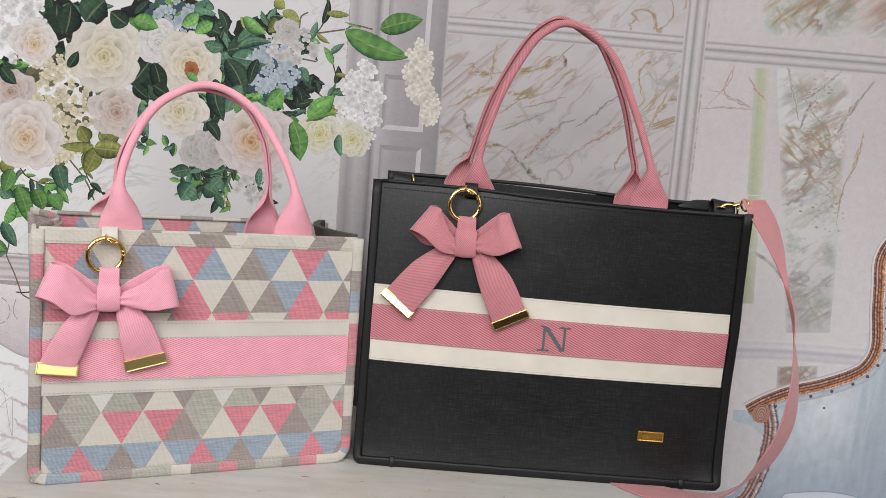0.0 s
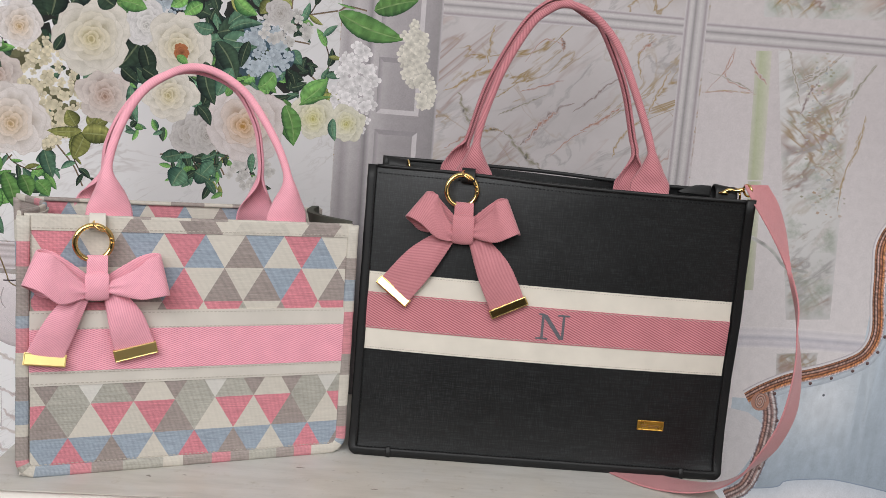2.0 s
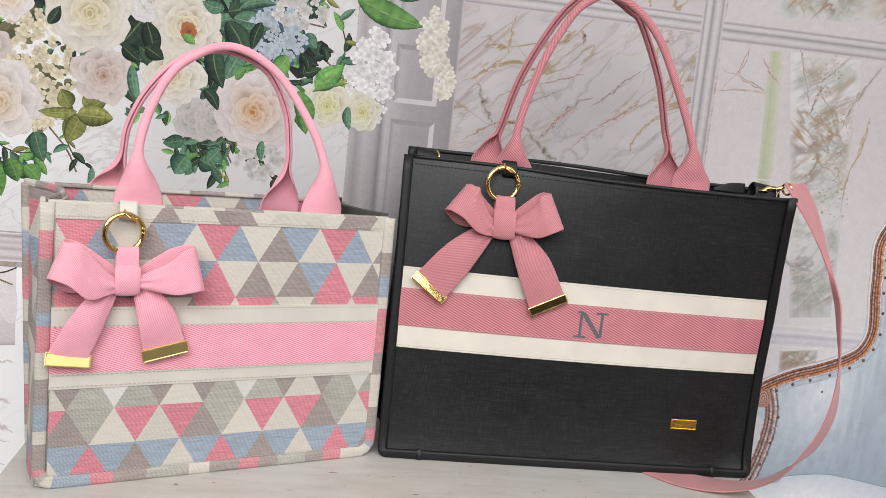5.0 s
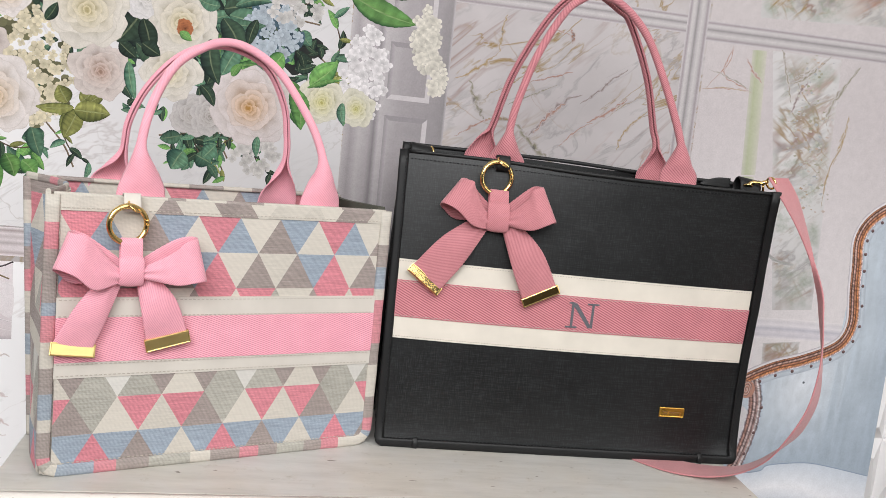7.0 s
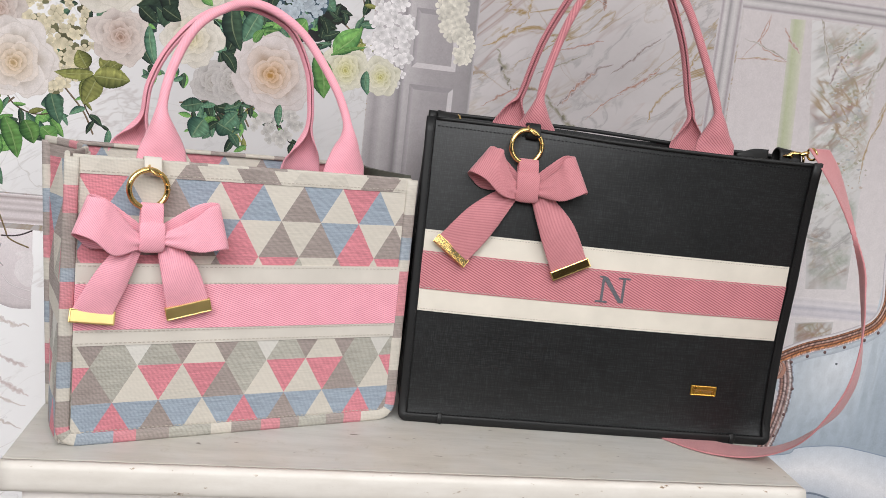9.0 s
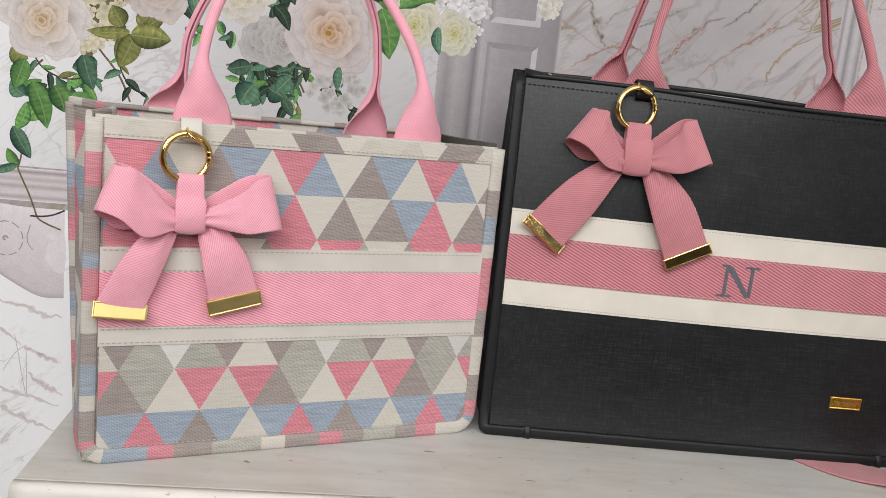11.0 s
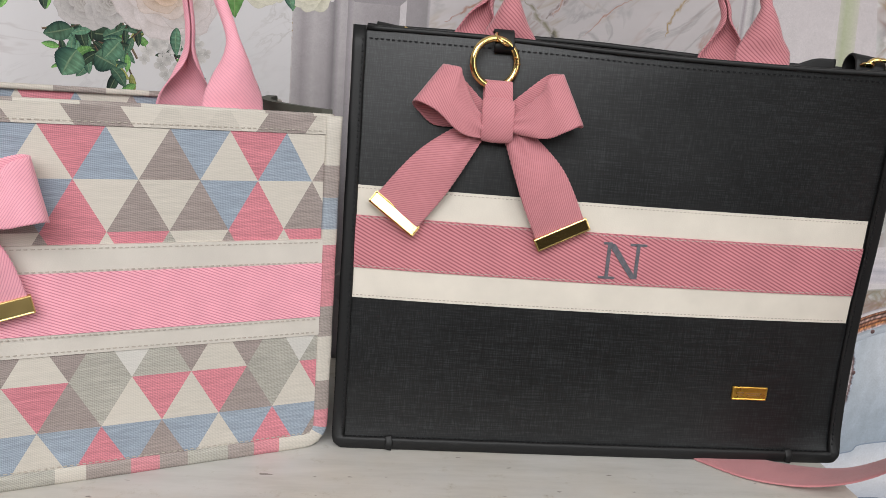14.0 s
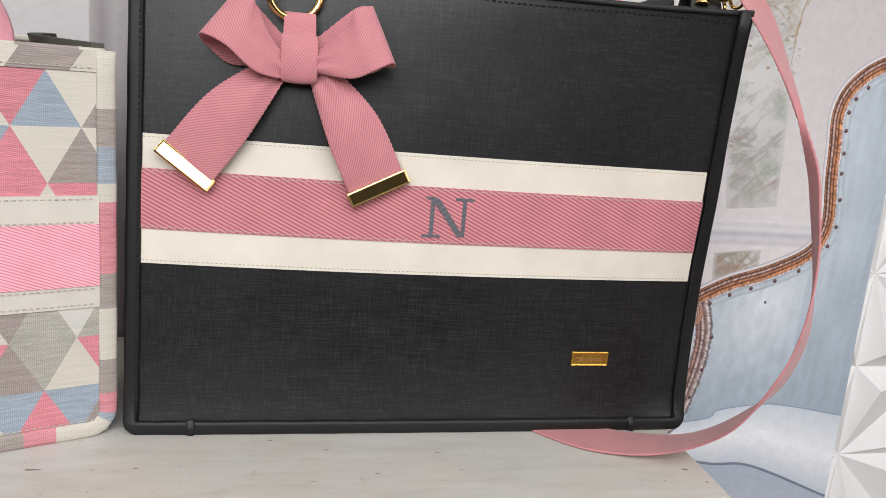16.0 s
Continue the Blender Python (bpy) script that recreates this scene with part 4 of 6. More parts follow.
LEAVES_TEAL = [
    (-0.269, 0.459, -0.235, 0.479, 0.019),
    (-0.275, 0.441, -0.225, 0.431, 0.03),
    (-0.19, 0.434, -0.178, 0.417, 0.019),
    (-0.231, 0.409, -0.209, 0.386, 0.033),
    (-0.212, 0.446, -0.193, 0.426, 0.019),
    (-0.473, 0.283, -0.497, 0.274, 0.024),
    (-0.487, 0.289, -0.476, 0.254, 0.022),
    (-0.322, 0.295, -0.346, 0.289, 0.019),
    (-0.318, 0.277, -0.331, 0.254, 0.03),
    (-0.303, 0.274, -0.285, 0.265, 0.027),
    (-0.282, 0.287, -0.296, 0.271, 0.022),
    (-0.326, 0.309, -0.316, 0.322, 0.018),
    (-0.233, 0.301, -0.233, 0.278, 0.012),
    (-0.289, 0.264, -0.277, 0.247, 0.012),
    (-0.542, 0.242, -0.556, 0.255, 0.019),
    (-0.493, 0.231, -0.479, 0.228, 0.009),
]
STEMS = [
    (-0.5498, 0.2164, -0.5474, 0.1693, 0.0016),
    (-0.136, 0.486, -0.283, 0.455, 0.002),
    (-0.183, 0.503, -0.193, 0.483, 0.002),
    (-0.193, 0.483, -0.263, 0.473, 0.002),
    (-0.101, 0.489, -0.135, 0.486, 0.002),
    (-0.473, 0.297, -0.44, 0.246, 0.002),
    (-0.29, 0.453, -0.169, 0.443, 0.002),
    (-0.197, 0.433, -0.144, 0.388, 0.002),
    (-0.137, 0.381, -0.179, 0.367, 0.002),
    (-0.347, 0.293, -0.279, 0.291, 0.002),
    (-0.28, 0.305, -0.267, 0.273, 0.002),
    (-0.254, 0.3, -0.277, 0.331, 0.002),
    (-0.525, 0.279, -0.549, 0.241, 0.002),
]
FOLIAGE = [
    (-0.373, 0.404, 0.033),
    (-0.35, 0.389, 0.03),
    (-0.284, 0.405, 0.037),
    (-0.265, 0.385, 0.037),
    (-0.282, 0.366, 0.03),
    (-0.544, 0.4, 0.025),
    (-0.456, 0.443, 0.03),
    (-0.484, 0.471, 0.033),
    (-0.392, 0.375, 0.019),
    (-0.231, 0.395, 0.033),
    (-0.211, 0.425, 0.03),
    (-0.275, 0.444, 0.03),
    (-0.322, 0.485, 0.03),
    (-0.388, 0.479, 0.03),
    (-0.255, 0.47, 0.025),
    (-0.467, 0.333, 0.018),
    (-0.379, 0.322, 0.015),
    (-0.304, 0.285, 0.03),
    (-0.314, 0.27, 0.022),
    (-0.535, 0.239, 0.03),
    (-0.49, 0.253, 0.025),
]
LEAVES_TOP = [
    (-0.553, 0.2107, -0.5352, 0.1792, 0.02, 'teal'),
    (-0.548, 0.1704, -0.5584, 0.188, 0.013, 'green'),
    (-0.548, 0.1715, -0.5734, 0.1615, 0.01, 'teal'),
    (-0.5488, 0.2084, -0.5403, 0.2361, 0.016, 'green'),
    (-0.449, 0.32, -0.46, 0.339, 0.024, 'olive'),
    (-0.437, 0.313, -0.452, 0.279, 0.027, 'olive'),
    (-0.442, 0.312, -0.402, 0.311, 0.028, 'olive'),
    (-0.442, 0.315, -0.484, 0.312, 0.015, 'olive'),
    (-0.398, 0.475, -0.367, 0.468, 0.025, 'green'),
    (-0.405, 0.468, -0.426, 0.483, 0.03, 'dark'),
    (-0.48, 0.451, -0.474, 0.489, 0.037, 'dark'),
    (-0.371, 0.425, -0.36, 0.384, 0.025, 'dark'),
    (-0.385, 0.375, -0.375, 0.33, 0.015, 'teal'),
]
LEAVES_TOP += [
    (-0.176, 0.37, -0.144, 0.401, 0.025, 'green'),
    (-0.195, 0.366, -0.183, 0.316, 0.028, 'green'),
    (-0.135, 0.354, -0.131, 0.326, 0.013, 'teal'),
    (-0.179, 0.367, -0.137, 0.381, 0.007, 'green'),
    (-0.33, 0.415, -0.316, 0.406, 0.012, 'green'),
    (-0.233, 0.303, -0.233, 0.278, 0.011, 'teal'),
    (-0.21, 0.404, -0.23, 0.384, 0.025, 'green'),
    (-0.269, 0.452, -0.227, 0.462, 0.015, 'teal'),
    (-0.278, 0.433, -0.232, 0.434, 0.016, 'teal'),
    (-0.319, 0.489, -0.339, 0.473, 0.018, 'green'),
    (-0.301, 0.48, -0.322, 0.465, 0.019, 'green'),
]
FOLIAGE += [
    (-0.254, 0.439, 0.034),
    (-0.185, 0.466, 0.019),
    (-0.195, 0.401, 0.025),
    (-0.354, 0.493, 0.027),
    (-0.171, 0.414, 0.015),
    (-0.292, 0.425, 0.03),
    (-0.228, 0.487, 0.019),
    (-0.493, 0.425, 0.022),
    (-0.348, 0.325, 0.016),
    (-0.393, 0.42, 0.025),
]
LEAVES_TOP += [
    (-0.295, 0.411, -0.282, 0.359, 0.028, 'dark'),
    (-0.282, 0.437, -0.257, 0.391, 0.031, 'dark'),
    (-0.263, 0.406, -0.28, 0.37, 0.025, 'teal'),
    (-0.303, 0.357, -0.286, 0.333, 0.016, 'dark'),
    (-0.371, 0.397, -0.35, 0.385, 0.022, 'dark'),
    (-0.396, 0.395, -0.376, 0.379, 0.019, 'dark'),
    (-0.286, 0.45, -0.311, 0.455, 0.019, 'teal'),
    (-0.476, 0.41, -0.464, 0.431, 0.015, 'dark'),
    (-0.557, 0.403, -0.538, 0.384, 0.019, 'dark'),
    (-0.268, 0.371, -0.257, 0.387, 0.012, 'green'),
    (-0.243, 0.44, -0.252, 0.407, 0.016, 'dark'),
]
FOLIAGE += [
    (-0.383, 0.413, 0.022),
    (-0.293, 0.399, 0.024),
    (-0.301, 0.369, 0.022),
    (-0.320, 0.293, 0.022),
    (-0.291, 0.286, 0.022),
    (-0.315, 0.269, 0.018),
    (-0.287, 0.420, 0.026),
    (-0.354, 0.422, 0.022),
    (-0.242, 0.386, 0.022),
]
SPRAYS = [(-0.300, 0.285, -0.4, 0.050), (-0.255, 0.318, -2.9, 0.055), (-0.235, 0.300, -2.0, 0.045), (-0.315, 0.300, -2.9, 0.040), (-0.300, 0.318, -2.2, 0.060), (-0.285, 0.312, -1.0, 0.055), (-0.262, 0.300, -2.6, 0.050), (-0.19, 0.345, 0.1, 0.075), (-0.165, 0.385, 0.5, 0.070), (-0.45, 0.295, -1.9, 0.050), (-0.535, 0.285, -1.2, 0.060), (-0.20, 0.46, 0.2, 0.085), (-0.27, 0.39, 0.4, 0.050), (-0.39, 0.395, 2.2, 0.045)]

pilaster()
panel_patches()
mouldings()
marble_veins()
armchair_print()
for row in STEMS:
    x0, z0, x1, z1, w = row
    mx, mz = (x0 + x1) / 2 + random.uniform(-0.006, 0.006), (z0 + z1) / 2 + random.uniform(-0.006, 0.006)
    band("printed_stem", [(x0, z0), (mx, mz), (x1, z1)], max(w, 0.0014), [(0.10, 0.07, 0.05), (0.22, 0.17, 0.11)], 12, 0.1)
for x, z, r in FOLIAGE:
    if z < 0.355:
        continue
    ring = [(x + r * 0.85 * random.uniform(0.65, 1.15) * math.cos(math.tau * k / 18), z + r * 0.85 * random.uniform(0.65, 1.15) * math.sin(math.tau * k / 18)) for k in range(18)]
    deep, edge = random.choice((((0.006, 0.012, 0.014), (0.016, 0.030, 0.030)), ((0.010, 0.020, 0.022), (0.030, 0.055, 0.050)), ((0.005, 0.008, 0.010), (0.020, 0.022, 0.020))))
    printed("printed_depth", [[([(x, z), ring[k], ring[(k + 1) % 18]], [deep, edge, edge]) for k in range(18)]])
for k in range(46):
    a, q = random.uniform(0, math.tau), math.sqrt(random.random())
    x, z = -0.37 + 0.185 * q * math.cos(a), 0.425 - 0.12 * (0.37 + -0.37 - 0.185 * q * math.cos(a)) + 0.085 * q * math.sin(a)
    b, l = random.uniform(0, math.tau), random.uniform(0.018, 0.034)
    leaf(x, z, x + l * math.cos(b), z + l * math.sin(b), l * random.uniform(0.5, 0.8), random.choice(("dark", "dark", "dark", "teal")))
for k in range(50):
    a, q = random.uniform(0, math.tau), math.sqrt(random.random())
    x, z = -0.265 + 0.095 * q * math.cos(a), 0.392 + 0.070 * q * math.sin(a)
    b, l = random.uniform(0, math.tau), random.uniform(0.016, 0.030)
    leaf(x, z, x + l * math.cos(b), z + l * math.sin(b), l * random.uniform(0.5, 0.8), random.choice(("dark", "dark", "dark", "dark", "teal")))
for x, z, r in FOLIAGE:
    for k in range(6):
        a, l = random.uniform(0, math.tau), r * random.uniform(0.7, 1.15)
        px, pz = x + 0.3 * r * math.cos(a + 2), z + 0.3 * r * math.sin(a + 2)
        leaf(px, pz, px + l * math.cos(a), pz + l * math.sin(a), r * random.uniform(0.5, 0.75), random.choice(("dark", "dark", "dark", "teal", "green") if z > 0.40 else ("dark", "teal", "green", "green")))
for x, z, way, length in SPRAYS:
    pts = [(x + length * f * math.cos(way + 0.9 * f), z + length * f * math.sin(way + 0.9 * f)) for f in (0, 0.3, 0.65, 1.0)]
    band("printed_twig", pts, 0.0016, [(0.035, 0.022, 0.016), (0.13, 0.09, 0.06)], 14, 0.1)
    for k in range(7):
        p = spline(pts, 7)[k + 1]
        turn = way + 0.9 * k / 7 + (0.8 if k % 2 else -0.8) + random.uniform(-0.3, 0.3)
        l = length * random.uniform(0.22, 0.40)
        leaf(p[0], p[1], p[0] + l * math.cos(turn), p[1] + l * math.sin(turn), l * random.uniform(0.4, 0.6), random.choice(("dark", "green", "teal", "olive")))
for tone, rows in (("dark", LEAVES_DARK), ("teal", LEAVES_TEAL), ("olive", LEAVES_OLIVE), ("green", LEAVES_GREEN)):
    for row in rows:
        leaf(*row[:4], row[4] * 1.25, tone)
for row in CLUSTERS:
    flower_cluster(*row)
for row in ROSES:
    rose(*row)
for row in LEAVES_TOP:
    leaf(*row[:4], row[4] * 1.2, row[5])

# ---- table ----
TOP = ((-0.398, 0.696), (0.312, 0.735), (0.322, 1.062), (-0.428, 1.022))


def table():
    thing = tagged(new("table"), "worn white painted wooden table with drawers below its top", "table")
    bm = bmesh.new()
    lip = 0.0095
    plan = ((TOP[0][0], TOP[0][1] + lip), (TOP[1][0], TOP[1][1] + lip), TOP[2], TOP[3])
    lo = [bm.verts.new((x, y, -0.026)) for x, y in plan]
    hi = [bm.verts.new((x, y, 0.0)) for x, y in plan]
    bm.faces.new(lo[::-1])
    bm.faces.new(hi)
    for i in range(4):
        bm.faces.new((lo[i], lo[(i + 1) % 4], hi[(i + 1) % 4], hi[i]))
    bmesh.ops.bevel(bm, geom=list(bm.edges), offset=0.0006, segments=2, affect="EDGES")
    part("tabletop", bm, WOOD, thing, "greyish white worn painted top")
    rows = []
    a, b = Vector((TOP[0][0], TOP[0][1] + lip / 2 - 0.0002, -0.0132)), Vector((TOP[1][0], TOP[1][1] + lip / 2 - 0.0002, -0.0132))
    across = (b - a).normalized().cross(Vector((0, 0, 1)))
    for i in range(61):
        p = a.lerp(b, i / 60)
        k = 1 + 0.02 * noise.noise((9.0 * i / 6, 0, 0))
        rows.append((p, across, (0, 0, 1), lip / 2, 0.0128 * k))
    nose = [(-1, -1), (0.1, -1), (0.62, -0.9), (0.93, -0.62), (1, -0.25), (1, 0.2), (0.93, 0.62), (0.62, 0.9), (0.1, 1), (-1, 1)]
    part("edge_trim", sweep(rows, nose), TRIM_PAINT, thing, "rounded cream white edge with brown chips")
    turn = math.atan2(0.039, 0.71)
    m = Matrix.Translation((TOP[0][0], TOP[0][1], 0)) @ Matrix.Rotation(turn, 4, "Z")
    bm = bmesh.new()
    box(bm, (0.015, 0.013, -0.80), (0.695, 0.300, -0.0262), 0.002)
    bmesh.ops.transform(bm, matrix=m, verts=bm.verts)
    part("body", bm, DRAWER, thing)
    for x0, x1, z0, z1 in ((0.03, 0.24, -0.20, -0.040), (0.25, 0.46, -0.20, -0.040), (0.47, 0.68, -0.20, -0.040)):
        bm = bmesh.new()
        box(bm, (x0, 0.005, z0), (x1, 0.0128, z1), 0.003)
        bmesh.ops.transform(bm, matrix=m, verts=bm.verts)
        d = part("drawer_front", bm, DRAWER, thing)
        bm = bmesh.new()
        bmesh.ops.create_uvsphere(bm, u_segments=14, v_segments=8, radius=0.011)
        bmesh.ops.translate(bm, verts=bm.verts, vec=((x0 + x1) / 2, -0.004, (z0 + z1) / 2))
        bmesh.ops.transform(bm, matrix=m, verts=bm.verts)
        smooth(part("knob", bm, DRAWER, d))
    return thing


table()


# ---- ribbons, bows, handles ----
def ribbon(name, left, right, thick, mat, parent, n=40, label="", cup=(), selvage=0.0, folds=0.0):
    """A ribbon between two edge curves (points in space). cup: how far its middle stands out towards the eye's side, along its length; selvage: the depth of its scalloped edges; folds: of the gathers at its first end."""
    a, b = spline(left, n), spline(right, n)
    rows = []
    for i in range(n + 1):
        c, w = (a[i] + b[i]) / 2, b[i] - a[i]
        hw = np.linalg.norm(w) / 2
        k, l = max(i - 1, 0), min(i + 1, n)
        t = (a[l] + b[l]) - (a[k] + b[k])
        nn = np.cross(t, w)
        nn = nn / (np.linalg.norm(nn) + 1e-12)
        rise = np.interp(i / n, np.linspace(0, 1, len(cup)), cup) * (-1 if nn[1] > 0 else 1) if cup else 0.0
        rows.append((c, w / (2 * hw + 1e-9), nn, hw + selvage * (-1) ** i, thick / 2, rise, folds * max(0.0, 1 - 4.0 * i / n)))
    return part(name, sweep(rows, FLAT), mat, parent, label)


def bow(place, ring_at, ring_r, knot, hw, hh, left_loop, right_loop, left_tip, right_tip, tab_top, cloth, tab_mat, label):
    """A hanging bow charm. place(x, z, out) gives the point of space over the bag's front."""
    thing = tagged(new("bow_charm"), label, "bow charm", "bow charms")
    P = place
    kx, kz = knot
    rx, rz = ring_at
    out = 0.009
    axis = P(rx, rz, 0.02) - P(rx, rz, 0.0)
    bm = bmesh.new()
    torus(bm, P(rx, rz, out), axis + (P(rx + 0.004, rz, 0) - P(rx, rz, 0)), ring_r - 0.0017, 0.0024, 56, 12)
    ring = part("ring", bm, GOLD, thing, "polished gold spring ring")
    bm = bmesh.new()
    a = 0.9
    for s in (-0.02, 0.02):
        torus(bm, P(rx + ring_r * 0.90 * math.cos(a * 0.15 + s * 6), rz + ring_r * 0.90 * math.sin(a * 0.15 + s * 6), out), P(rx, rz + 0.01, 0) - P(rx, rz, 0), 0.0016, 0.0005, 16, 6)
    part("clasp", bm, GOLD, ring)
    bm = bmesh.new()
    torus(bm, P(rx + 0.005, rz + ring_r * 0.88, out - 0.001), P(rx + 0.012, rz + 0.018, 0.012) - P(rx, rz, 0.002), 0.0062, 0.0011, 28, 8)
    part("link", bm, GOLD, ring)
    tx, tz = tab_top
    ribbon("tab", [P(tx - 0.007, tz + 0.001, -0.003), P(tx - 0.007, tz + 0.002, 0.004), P(tx - 0.007, tz - 0.008, 0.008), P(tx - 0.007, tz - 0.012, 0.004)],
           [P(tx + 0.007, tz + 0.001, -0.003), P(tx + 0.007, tz + 0.002, 0.004), P(tx + 0.007, tz - 0.008, 0.008), P(tx + 0.007, tz - 0.012, 0.004)], 0.0016, tab_mat, thing, 16, "small leatherette hanging tab")
    top = rz - ring_r + 0.002
    ribbon("hanger", [P(kx - hw * 0.92, kz + hh * 0.3, 0.014), P(kx - hw * 0.92, kz + hh + 0.004, 0.013), P(kx - hw * 0.9, top, 0.012), P(kx - hw * 0.9, top + 0.0035, 0.0085), P(kx - hw * 0.9, top - 0.001, 0.005), P(kx - hw * 0.9, kz, 0.004)],
           [P(kx + hw * 0.92, kz + hh * 0.3, 0.014), P(kx + hw * 0.92, kz + hh + 0.004, 0.013), P(kx + hw * 0.9, top, 0.012), P(kx + hw * 0.9, top + 0.0035, 0.0085), P(kx + hw * 0.9, top - 0.001, 0.005), P(kx + hw * 0.9, kz, 0.004)], 0.0013, cloth, thing, 30)
    for side, loop in ((-1, left_loop), (1, right_loop)):
        (ux, uz), (lx, lz), (bx, bz) = loop
        s = side
        mux, muz = (kx + s * hw) * 0.45 + ux * 0.55, kz * 0.32 + hh * 0.25 + uz * 0.68
        mlx, mlz = (lx + bx) / 2, (lz + bz) / 2
        dip, gap = (0.0, 0.007) if s < 0 else (0.006, 0.002)
        U = [P(kx + s * hw * 0.4, kz + hh * 0.40, 0.012), P(kx + s * (hw + 0.003), kz + hh * 0.50, 0.0140), P(mux, muz - dip, 0.0205), P(ux - s * 0.010, uz - 0.002 - dip * 0.3, 0.0225), P(ux - s * 0.001, uz - 0.001, 0.0185),
             P(ux + s * 0.0005, uz - 0.0005, 0.0115), P(ux - s * 0.006, uz - 0.001, 0.0055), P(mux, muz + 0.001, 0.0035), P(kx + s * hw * 0.4, kz + hh * 0.55, 0.006)]
        drop = 0.85 if s < 0 else 0.5
        L = [P(kx + s * hw * 0.4, kz - hh * drop, 0.011), P(kx + s * (hw + 0.003), kz - hh * (drop + 0.12), 0.0165), P(bx, bz, 0.0250), P(mlx, mlz + gap * 0.6, 0.0300), P(lx - s * 0.003, lz + 0.001, 0.0270),
             P(lx, lz - 0.001, 0.0170), P(lx - s * 0.005, lz - gap * 0.9, 0.0065), P(mlx - s * 0.004, mlz - gap, 0.0030), P(kx + s * hw * 0.4, kz - hh * 0.3, 0.006)]
        ribbon("loop", U, L, 0.0012, cloth, thing, 110, cup=(0.0045, 0.0035, 0.0010, 0, 0, 0, 0, 0, 0), selvage=0.0002, folds=0.0026)
    for side, ((x0, z0), (x1, z1)) in ((-1, left_tip), (1, right_tip)):
        s = side
        ex, ez = (x1 - x0), (z1 - z0)
        ln = math.hypot(ex, ez)
        ex, ez = ex / ln, ez / ln
        nx, nz = -ez, ex
        mx, mz = (x0 + x1) / 2, (z0 + z1) / 2
        inner, outer = (kx + s * hw * 0.55, kz - hh * 0.75), (kx + s * hw * 1.75, kz - hh * 0.05)
        jl, jr = (outer, inner) if s < 0 else (inner, outer)
        if s < 0:
            ml = (jl[0] * 0.52 + (x0 + 0.002) * 0.48 - 0.004, jl[1] * 0.5 + (z0 + 0.004) * 0.5 + 0.004)
            mr = (jr[0] * 0.55 + x1 * 0.45 - 0.003, jr[1] * 0.5 + z1 * 0.5 - 0.004)
        else:
            ml = (jl[0] * 0.55 + x0 * 0.45 + 0.001, jl[1] * 0.5 + z0 * 0.5 - 0.003)
            mr = (jr[0] * 0.5 + x1 * 0.5 + 0.004, jr[1] * 0.5 + z1 * 0.5 + 0.005)
        up = 0.005
        Lp = [P(*jl, 0.008), P(*ml, 0.013), P(x0 + nx * up + ex * 0.001, z0 + nz * up + ez * 0.001, 0.008), P(x0 + ex * 0.001, z0 + ez * 0.001, 0.007)]
        Rp = [P(*jr, 0.008), P(*mr, 0.011), P(x1 + nx * up - ex * 0.001, z1 + nz * up - ez * 0.001, 0.009), P(x1 - ex * 0.001, z1 - ez * 0.001, 0.008)]
        tail = ribbon("tail", Lp, Rp, 0.0012, cloth, thing, 80, cup=(0.003, 0.0045, 0.002, 0, 0), selvage=0.00022, folds=0.0020)
        bm = bmesh.new()
        high = 0.0048 if cloth == ROSE_RIBBON else 0.0058
        box(bm, (-ln / 2 - 0.0008, -0.0022, -high), (ln / 2 + 0.0008, 0.0022, high), 0.0007)
        face = [f for f in bm.faces if f.normal.y < -0.99 and f.calc_area() > ln * 0.005][0]
        bmesh.ops.inset_individual(bm, faces=[face], thickness=0.0008, depth=-0.0004)
        o = P(mx, mz, 0.0085)
        X = (P(mx + ex * 0.01, mz + ez * 0.01, 0.0085) - o).normalized()
        Z = (P(mx + nx * 0.01, mz + nz * 0.01, 0.0085) - o).normalized()
        Y = Z.cross(X)
        tilt = Matrix.Rotation(radians(-16 if s < 0 else 3), 3, "X")
        bmesh.ops.transform(bm, matrix=Matrix.Translation(o) @ (Matrix((X, Y, Z)).transposed() @ tilt).to_4x4(), verts=bm.verts)
        part("metal_tip", bm, GOLD if cloth == ROSE_RIBBON else GOLD_BRUSHED, tail, "gold metal end clip")
    ribbon("knot", [P(kx - hw * 0.5, kz + hh, 0.004), P(kx - hw, kz + hh * 0.98, 0.0150), P(kx - hw * 1.02, kz, 0.0185), P(kx - hw * 0.96, kz - hh * 0.98, 0.0150), P(kx - hw * 0.5, kz - hh, 0.004)],
           [P(kx + hw * 0.5, kz + hh, 0.004), P(kx + hw, kz + hh * 0.98, 0.0150), P(kx + hw * 1.02, kz, 0.0185), P(kx + hw * 1.0, kz - hh * 0.98, 0.0150), P(kx + hw * 0.5, kz - hh, 0.004)], 0.0014, cloth, thing, 30, cup=(0, 0.0012, 0.0018, 0.0012, 0))
    return thing


